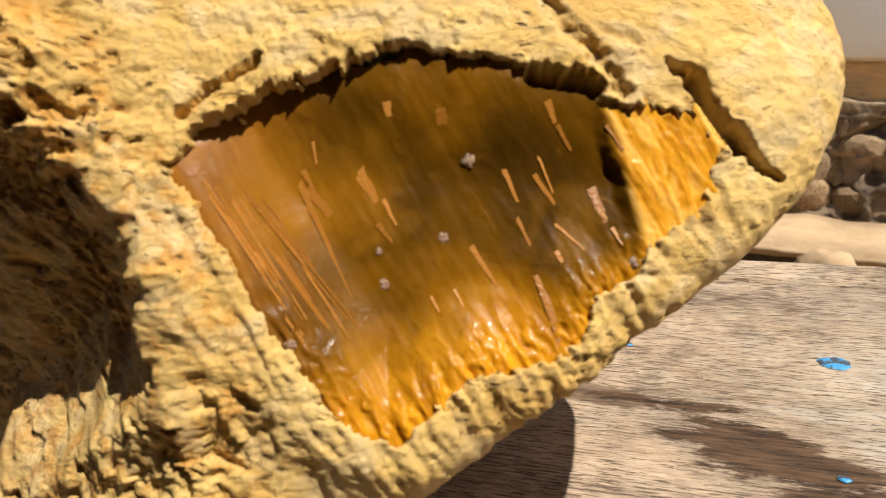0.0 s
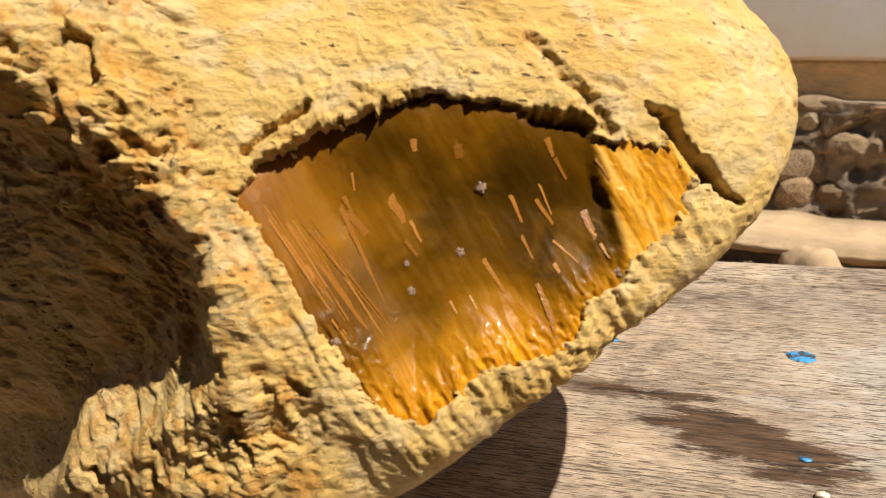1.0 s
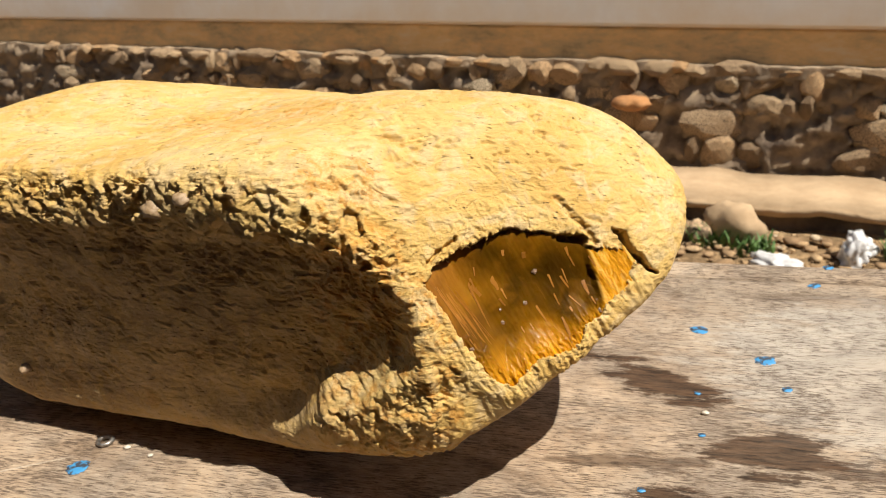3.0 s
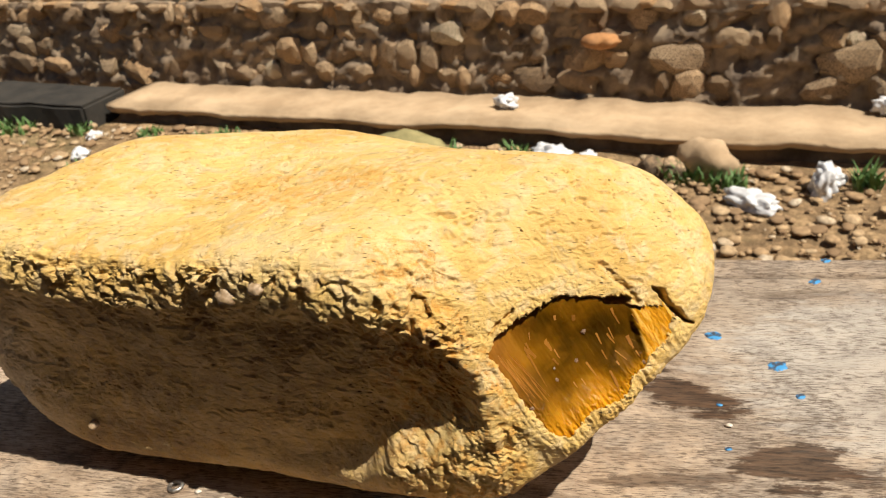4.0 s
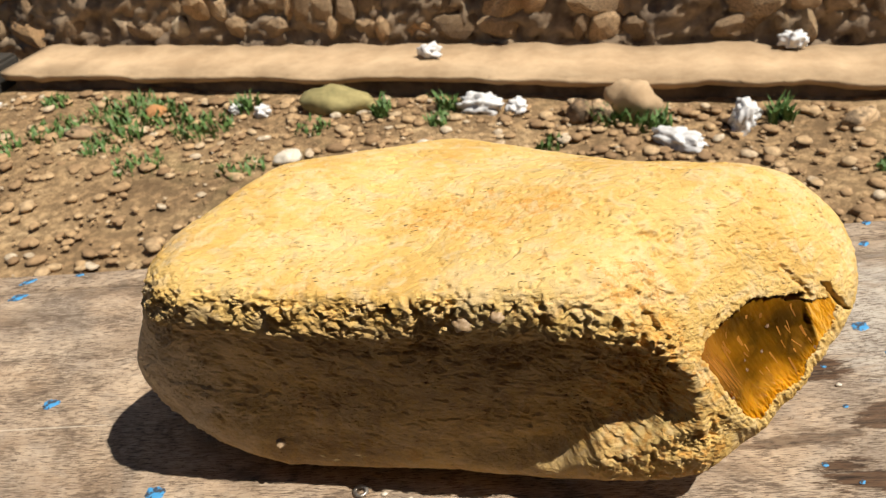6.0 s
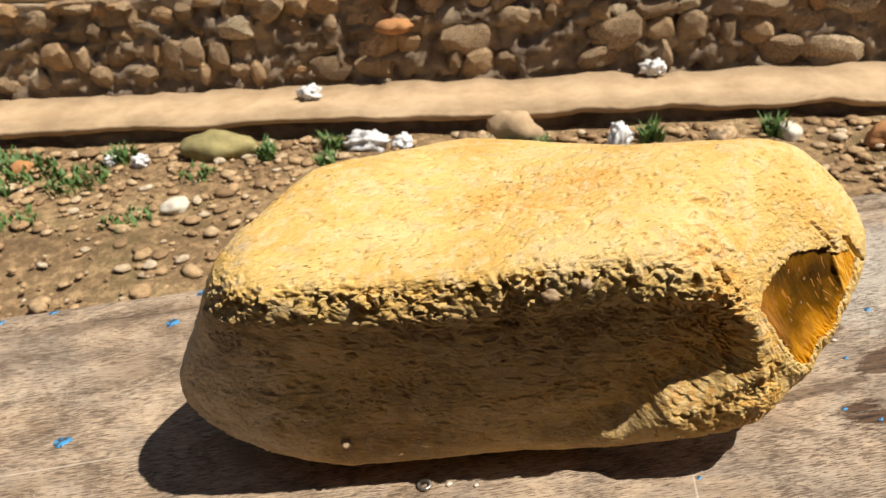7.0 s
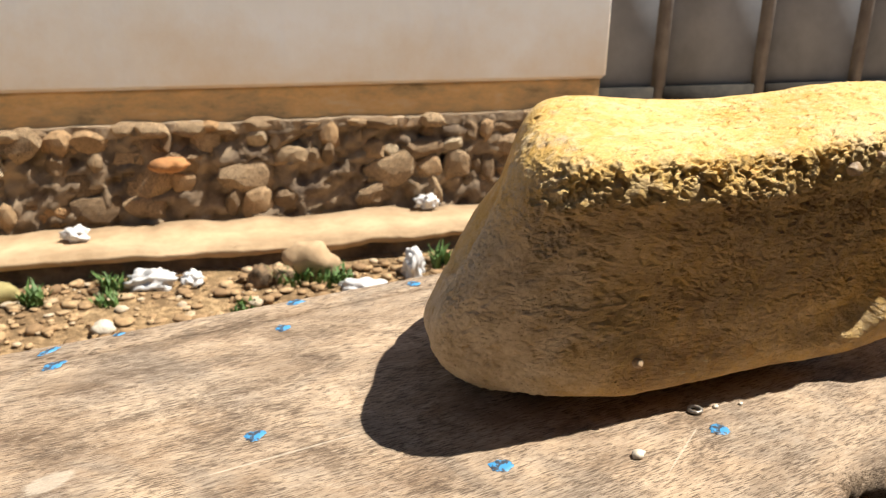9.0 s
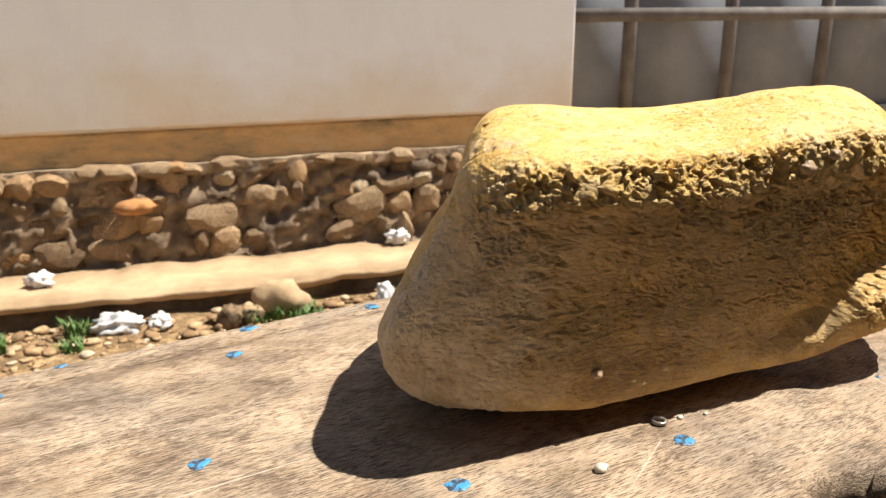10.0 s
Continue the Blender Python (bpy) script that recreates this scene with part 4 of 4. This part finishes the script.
# world x, y and half sizes in mm
SPOTS = [
    (0.253, 0.396, 6, 4.5), (0.278, 0.360, 6.5, 5), (0.280, 0.332, 3.2, 2.6), (0.192, 0.260, 2.2, 1.8), (0.204, 0.244, 2, 1.5),
    (-0.2605, 0.4400, 6.5, 4.5), (-0.069, 0.290, 6.5, 5.5), (-0.1815, 0.341, 6.5, 5.5), (-0.182, 0.543, 6, 5), (-0.314, 0.582, 8, 4.5), (-0.153, 0.574, 7, 4.5),
    (-0.066, 0.549, 6, 4.5), (-0.310, 0.603, 9, 3), (0.356, 0.471, 4, 3), (0.234, 0.494, 6, 4.5), (0.187, 0.412, 2.4, 1.8), (0.338, 0.446, 5, 3), (-0.268, 0.600, 4, 2.5), (0.228, 0.297, 2, 1.5),
    (0.235, 0.332, 1.8, 1.5), (0.08, 0.250, 2.0, 1.4),
]
for k, (x, y, rx, ry) in enumerate(SPOTS):
    spot = part("paint_spot", blot_mesh(rx / 1100, ry / 1100, k, PAINT), PAINT, table, "dried sky blue paint drop, partly worn away")
    spot.matrix_basis = table.matrix_basis.inverted() @ pose(x, y, 0.0004, 0, 0, k * 37 % 50 - 25)

# crumbs and bits on the boards
for k, (x, y, s, mat, label) in enumerate((
        (0.234, 0.3140, 0.0021, CHIP, "tiny white stone chip on the table"), (-0.050, 0.304, 0.0020, CHIP, "tiny pale crumb beside the rock"),
        (-0.1230, 0.3025, 0.0042, CHIP, "whitish stone chip on a dirty mark"), (-0.036, 0.297, 0.0016, CHIP, "tiny pale crumb beside the rock"))):
    bit = part("stone_chip", lump_bm((s, s * 0.7, s * 0.45), 20 + k, 2, 0.4, 2), mat)
    bit.location = (x, y, s * 0.38)
    tagged(bit, label, "stone chip", "chips on the table")


def ring_bm(radius, wire):
    bm = bmesh.new()
    rows = []
    for k in range(28):
        a = 2 * math.pi * k / 28
        rows.append([bm.verts.new(((radius + wire * math.cos(b)) * math.cos(a), (radius + wire * math.cos(b)) * math.sin(a), wire * math.sin(b)))
                     for b in (2 * math.pi * j / 8 for j in range(8))])
    for k in range(28):
        for j in range(8):
            bm.faces.new((rows[k][j], rows[(k + 1) % 28][j], rows[(k + 1) % 28][(j + 1) % 8], rows[k][(j + 1) % 8]))
    return bm


eyelet = tagged(part("eyelet", ring_bm(0.0034, 0.0011), STEEL), "small worn metal eyelet lying on the table", "metal ring")
eyelet.location = (-0.063, 0.309, 0.0013)

# ---- the yard: u runs along the house, v away from the table ----
YARD = pose(0, 0, 0, 0, 0, math.degrees(math.atan2(-0.415, 0.91))) @ pose(-0.04, 0, -0.047)


def ground_mesh():
    fine = np.arange(-3.6, 3.61, 0.045)
    wide = np.array([4.5, 6, 9, 15, 30, 70, 160, 400.0])
    u = np.concatenate([-wide[::-1], fine, wide])
    v = np.concatenate([-wide[::-1], fine + 1.5, wide + 1.5])
    U, V = np.meshgrid(u, v, indexing="ij")
    p = np.stack([U.ravel(), V.ravel(), 0 * U.ravel()], 1)
    near = np.exp(-(np.hypot(p[:, 0], p[:, 1] - 1.5) / 5) ** 4)
    z = GROUND + near * (0.018 * octaves(p * 2.2, 41, 3) + 0.007 * octaves(p * 11, 42, 2))
    z = np.minimum(z, GROUND + 0.02)
    ids = np.arange(len(p)).reshape(U.shape)
    q = np.stack([ids[:-1, :-1], ids[1:, :-1], ids[1:, 1:], ids[:-1, 1:]], -1).reshape(-1, 4)
    return quick_mesh("ground", np.c_[p[:, :2], z], q, SOIL)


ground = tagged(new("ground", ground_mesh()), "dry stony brown soil with sparse weeds", "ground", kind="structure")
ground.matrix_basis = YARD


def yard(name, bm, material, label="", category="", kind="", parent=None, smooth=False):
    ob = part(name, bm, material, parent, smooth=smooth)
    if parent is None:
        ob.matrix_basis = YARD
    return tagged(ob, label, category, kind=kind)


yard("ledge", box_bm(-2.42, 2.6, 2.455, 2.74, -0.636, -0.602, 0.008, 130, 0.016, 3), CONCRETE, "sandy concrete ledge along the foot of the house", "ledge", "structure", smooth=True)
yard("ledge_footing", box_bm(-2.40, 2.6, 2.492, 2.78, -0.80, -0.637, 0.006, 160, 0.022, 5), FOOTING, "dark undercut footing below the concrete ledge", "footing", "structure", smooth=True)
# dark gap past the ledge end, drawn as a block coloured like shade
yard("drain_block", box_bm(-3.4, -2.45, 2.36, 2.62, -0.80, -0.585, 0.012, 12, 0.01, 8), DARK, "near-black block past the ledge end, shade put into its colour", "drain", "structure")
yard("pavement", box_bm(1.32, 5.2, 2.742, 4.45, -0.78, -0.605, 0.01, 20, 0.008, 9), SAND, "pale sandy path beside the house", "path", "structure")


def rubble_mesh():
    """An uneven mortar face with a flat back."""
    U, Z = np.meshgrid(np.linspace(-4.2, 1.24, 290), np.linspace(-0.80, -0.285, 30), indexing="ij")
    p = np.stack([U.ravel(), 0 * U.ravel(), Z.ravel()], 1)
    v = 2.782 + 0.10 * (p[:, 2] + 0.6) + 0.030 * octaves(p * (9, 1, 14), 51, 2) - 0.034 * ridged(p * (13, 1, 19), 52, 5, 0.62)
    front = np.c_[p[:, 0], np.minimum(v, 2.9), p[:, 2]]
    behind = np.c_[p[:, 0], 0 * v + 2.98, p[:, 2]]
    ids = np.arange(len(p)).reshape(U.shape)
    q = np.stack([ids[:-1, :-1], ids[1:, :-1], ids[1:, 1:], ids[:-1, 1:]], -1).reshape(-1, 4)
    k = len(p)
    sides = [np.stack([line[:-1] + k, line[1:] + k, line[1:], line[:-1]], -1) for line in (ids[:, 0], ids[-1, :], ids[::-1, -1], ids[0, ::-1])]
    return quick_mesh("wall_rubble", np.vstack([front, behind]), np.vstack([q, q[:, ::-1] + k, *sides]), MORTAR)


rubble = yard("wall_rubble", rubble_mesh(), MORTAR, "low rubble stone footing wall under the house", "wall", "structure")
yard("wall_shelf", box_bm(-4.2, 1.20, 2.800, 2.98, -0.318, -0.282, 0.004, 260, 0.012, 12), SHELF, "sandy top of the rubble footing", "wall", "structure")
yard("wall_plinth", box_bm(-4.2, 1.125, 2.835, 3.05, -0.30, -0.170, 0.006, 40, 0.004, 13), BAND, "orange-brown stained plinth band", "wall", "structure")
wall = yard("wall_house", box_bm(-4.2, 1.14, 2.815, 3.06, 0.0, 2.6, 0.012), PLASTER, "off-white limewashed house wall, dirty at its foot", "wall", "structure")
wall.matrix_basis = YARD @ Matrix.Translation((0, 0, -0.168))

# unseen wall, added only to keep sky light off the front of the rock
SKY_BLOCKER = plain("dark_sky_blocker", (0.06, 0.045, 0.032), 0.85, (0.035, 0.027, 0.02), 6, 0.4, 0.004)
sky_blocker = tagged(part("wall_shed", box_bm(-1.7, 1.9, -1.17, -1.05, -0.02, 2.62, 0.01), SKY_BLOCKER, smooth=False), "unseen dark wall added behind the camera to block sky light", "wall", kind="structure")
sky_blocker.matrix_basis = pose(0, 0.5445, FLOOR, 0, 0, -11.8)

def rubble_bm(seed):
    """A rough squared block of stone, about 1 in its half length, with broken flats."""
    r = random.Random(seed)
    bm = bmesh.new()
    bmesh.ops.create_icosphere(bm, subdivisions=2, radius=1.0)
    for v in bm.verts:
        n = v.co.normalized()
        v.co = n / (abs(n.x) ** 5 + abs(n.y) ** 5 + abs(n.z) ** 5) ** 0.2
        v.co *= 1 + 0.20 * noise.noise(n * 1.8 + Vector((seed * 3.7, seed, 0))) + 0.16 * noise.noise(n * 4.5 + Vector((seed, 0, seed * 2.3)))
    for _ in range(7):
        n = Vector((r.uniform(-1, 1), r.uniform(-1, 0.2), r.uniform(-1, 1))).normalized()
        d = r.uniform(0.78, 1.0)
        for v in bm.verts:
            over = v.co.dot(n) - d
            if over > 0:
                v.co -= n * over * 0.95
    return bm


stone_bank = []
for k in range(12):
    me = bpy.data.meshes.new("stone")
    bm = rubble_bm(60 + k)
    bm.to_mesh(me)
    bm.free()
    me.materials.append(STONE)
    me.polygons.foreach_set("use_smooth", [False] * len(me.polygons))
    stone_bank.append(me)
lay = random.Random(11)
z = -0.595
while z < -0.30:
    u, high = -3.3, lay.uniform(0.065, 0.10)
    while u < 1.25:
        wide_s = lay.choice((0.05, 0.07, 0.10, 0.14, 0.17)) * lay.uniform(0.8, 1.2)
        tall = high * lay.uniform(0.75, 1.25)
        if z + tall * 0.5 < -0.278 and lay.random() > 0.25:
            st = new("stone", lay.choice(stone_bank))
            st.parent = rubble
            lean_s = 0.10 * (z + 0.6)
            st.matrix_basis = Matrix.Translation((u + wide_s / 2, 2.799 + lean_s + lay.uniform(-0.022, 0.018), z + high / 2 + lay.uniform(-0.008, 0.008))) @ Euler(
                (lay.uniform(-0.35, 0.35), lay.uniform(-0.3, 0.3), lay.uniform(-0.35, 0.35))).to_matrix().to_4x4() @ Matrix.Diagonal((wide_s * 0.55, 0.032, tall * 0.60, 1))
        u += wide_s * lay.uniform(0.92, 1.1)
    z += high * 0.93
for _ in range(46):
    u, s_top = lay.uniform(-3.3, 1.2), lay.uniform(0.022, 0.05)
    st = new("stone", lay.choice(stone_bank))
    st.parent = rubble
    st.matrix_basis = Matrix.Translation((u, lay.uniform(2.782, 2.822), -0.296 + lay.uniform(-0.008, 0.006))) @ Euler(
        (0, 0, lay.uniform(-0.6, 0.6))).to_matrix().to_4x4() @ Matrix.Diagonal((s_top * lay.uniform(0.9, 1.9), 0.03, s_top * 0.55, 1))
brick = part("stone", lump_bm((0.062, 0.045, 0.026), 91, 3, 0.3), ORANGE, rubble, "orange-brown flat stone")
brick.location = (-0.478, 2.735, -0.40)

# the panel fence in the shade past the house corner
fence = tagged(new("fence"), "grey sheet panel fence with rusty brown posts", "fence")
fence.matrix_basis = YARD @ Matrix.Translation((0, 4.5, GROUND))
for k, u in enumerate((1.65, 2.38, 3.10, 3.85, 4.60, 5.35)):
    part("post", box_bm(u - 0.03, u + 0.03, -0.05, 0.05, 0.0, 1.9), POST, fence)
    if k:
        # near-black strip along the foot of the panel
        part("base_board", box_bm(u - 0.70, u - 0.05, -0.06, -0.02, 0.0, 0.20, 0.004), DARK, fence)
        part("panel", box_bm(u - 0.705, u - 0.045, -0.012, 0.012, 0.10, 1.75, 0.004), PANEL, fence)
# added beam that stands in for the shadow band of a roof
part("rail", box_bm(1.6, 5.4, -0.075, -0.052, 0.78, 0.86), POST, fence)

# gravel
def gravel_mesh(count, seed):
    r = np.random.RandomState(seed)
    base, _ = cube_sphere(2)
    quads = cube_sphere(2)[1]
    verts, faces = [], []
    for k in range(count):
        u, v = r.uniform(-3.0, 2.0), 2.42 - 1.75 * r.uniform() ** 1.3
        s = 0.005 + 0.019 * r.uniform() ** 2.6
        size = s * r.uniform(0.6, 1.3, 3) * (1.15, 1.15, 0.45)
        a = r.uniform(0, 6.28)
        p = base * size * r.uniform(0.8, 1.2, (len(base), 1))
        p = np.stack([p[:, 0] * math.cos(a) - p[:, 1] * math.sin(a), p[:, 0] * math.sin(a) + p[:, 1] * math.cos(a), p[:, 2]], 1)
        verts.append(p + (u, v, GROUND + 0.006 + 0.2 * s))
        faces.append(quads + k * len(base))
    return quick_mesh("gravel", np.concatenate(verts), np.concatenate(faces), PEBBLE)


gravel = tagged(new("gravel", gravel_mesh(5200, 4)), "brown and tan gravel scattered on the soil", "gravel", kind="stuff")
gravel.matrix_basis = YARD


def ground_thing(name, bm, material, u, v, lift, label, category, group="", turn=0.0):
    ob = part(name, bm, material)
    ob.matrix_basis = YARD @ pose(u, v, GROUND + lift, 0, 0, turn)
    return tagged(ob, label, category, group)


for k, (u, v, sx, sy, sz, mat, label) in enumerate((
        (-1.03, 2.34, 0.13, 0.055, 0.05, OLIVE, "flat olive-brown mossy stone by the ledge"), (-1.66, 2.26, 0.04, 0.03, 0.025, ORANGE, "small orange brick fragment among weeds"),
        (-0.23, 2.31, 0.045, 0.04, 0.04, STONE, "rounded brown stone on the soil"), (-0.17, 2.30, 0.04, 0.035, 0.04, STONE, "rounded brown stone on the soil"),
        (-0.08, 2.335, 0.085, 0.05, 0.075, CONCRETE, "broken lump of sandy concrete against the ledge"), (1.02, 2.26, 0.075, 0.045, 0.045, ORANGE, "smooth orange-brown stone by the ledge"),
        (-1.05, 1.97, 0.045, 0.035, 0.025, CHIP, "pale flat stone on the soil"), (0.75, 2.32, 0.05, 0.035, 0.03, CHIP, "pale flat stone on the soil"),
        (1.14, 2.31, 0.04, 0.03, 0.03, STONE, "rounded brown stone on the soil"), (-1.85, 2.1, 0.05, 0.04, 0.02, STONE, "rounded brown stone on the soil"),
        (0.55, 2.31, 0.07, 0.03, 0.03, STONE, "rounded brown stone on the soil"), (-0.66, 2.06, 0.03, 0.03, 0.022, CHIP, "pale flat stone on the soil"))):
    ground_thing("loose_stone", lump_bm((sx, sy, sz), 120 + k, 3, 0.3), mat, u, v, sz * 0.55, label, "stone", "loose stones", k * 40)

for k, (u, v, sx, sy, sz) in enumerate((
        (-0.55, 2.35, 0.065, 0.035, 0.035), (-0.43, 2.345, 0.034, 0.026, 0.028), (0.23, 2.26, 0.034, 0.03, 0.055), (0.06, 2.15, 0.075, 0.04, 0.03),
        (-1.27, 2.28, 0.026, 0.024, 0.024), (-2.34, 2.28, 0.030, 0.022, 0.02), (-2.24, 2.10, 0.034, 0.03, 0.025), (-1.38, 2.30, 0.02, 0.02, 0.02), (0.26, 2.33, 0.03, 0.022, 0.028))):
    ground_thing("plastic_scrap", lump_bm((sx, sy, sz), 150 + k, 4, 0.5, 2.2), WHITE, u, v, sz * 0.6, "crumpled white plastic scrap on the soil", "litter", "white litter", k * 50)
for k, (u, v, s) in enumerate(((-0.77, 2.60, 0.032), (0.40, 2.705, 0.034))):
    ob = part("plastic_scrap", lump_bm((s * 1.2, s * 0.8, s * 0.8), 170 + k, 4, 0.5, 2.2), WHITE)
    ob.matrix_basis = YARD @ pose(u, v, -0.592 + s * 0.45)
    tagged(ob, "crumpled white plastic scrap on the concrete ledge", "litter", "white litter")


def tuft_mesh(spread, tall, count, seed):
    r = random.Random(seed)
    verts, faces = [(0, 0, -0.03)], []
    for _ in range(count):
        a, d = r.uniform(0, 6.28), spread * math.sqrt(r.random())
        x, y = d * math.cos(a), d * math.sin(a)
        w, h, b = r.uniform(0.003, 0.007), tall * r.uniform(0.4, 1.0), r.uniform(0, 6.28)
        lean_x, lean_y = h * 0.6 * math.cos(b), h * 0.6 * math.sin(b)
        sx, sy = w * math.sin(b), -w * math.cos(b)
        o = len(verts)
        verts += [(x - sx * 0.4, y - sy * 0.4, -0.01), (x + sx * 0.4, y + sy * 0.4, -0.01), (x + lean_x * 0.35 + sx, y + lean_y * 0.35 + sy, h * 0.55),
                  (x + lean_x * 0.35 - sx, y + lean_y * 0.35 - sy, h * 0.55), (x + lean_x, y + lean_y, h)]
        faces += [(0, o + 1, o), (o, o + 1, o + 2, o + 3), (o + 3, o + 2, o + 4)]
    return mesh_from("weed_tuft", verts, faces, LEAF, False)


for k, (u, v, spread, tall, count) in enumerate((
        (-1.65, 2.21, 0.13, 0.05, 190), (-1.43, 2.16, 0.10, 0.045, 130), (-1.80, 2.28, 0.12, 0.05, 150), (-1.95, 2.12, 0.10, 0.045, 100), (-1.70, 2.03, 0.09, 0.04, 90),
        (-1.17, 1.90, 0.07, 0.035, 70), (-1.06, 2.18, 0.06, 0.035, 60), (-0.86, 2.30, 0.035, 0.07, 55), (-0.66, 2.25, 0.04, 0.045, 45), (-0.02, 2.26, 0.06, 0.06, 90),
        (-0.14, 2.28, 0.05, 0.07, 70), (0.34, 2.32, 0.035, 0.08, 55), (0.71, 2.33, 0.035, 0.08, 50), (0.58, 2.04, 0.035, 0.035, 30), (-0.65, 2.35, 0.03, 0.07, 40),
        (-2.80, 2.30, 0.11, 0.06, 110), (-2.45, 2.33, 0.05, 0.05, 50), (-2.1, 2.33, 0.05, 0.05, 50), (-1.52, 1.90, 0.08, 0.035, 70), (-1.35, 2.33, 0.05, 0.06, 55),
        (-2.1, 1.98, 0.10, 0.04, 90), (-0.30, 2.12, 0.05, 0.03, 30))):
    ob = new("weed_tuft", tuft_mesh(spread, tall, count, 200 + k))
    ob.matrix_basis = YARD @ pose(u, v, GROUND)
    tagged(ob, "low green weed tuft growing in the stony soil", "weeds", "weeds in the yard")
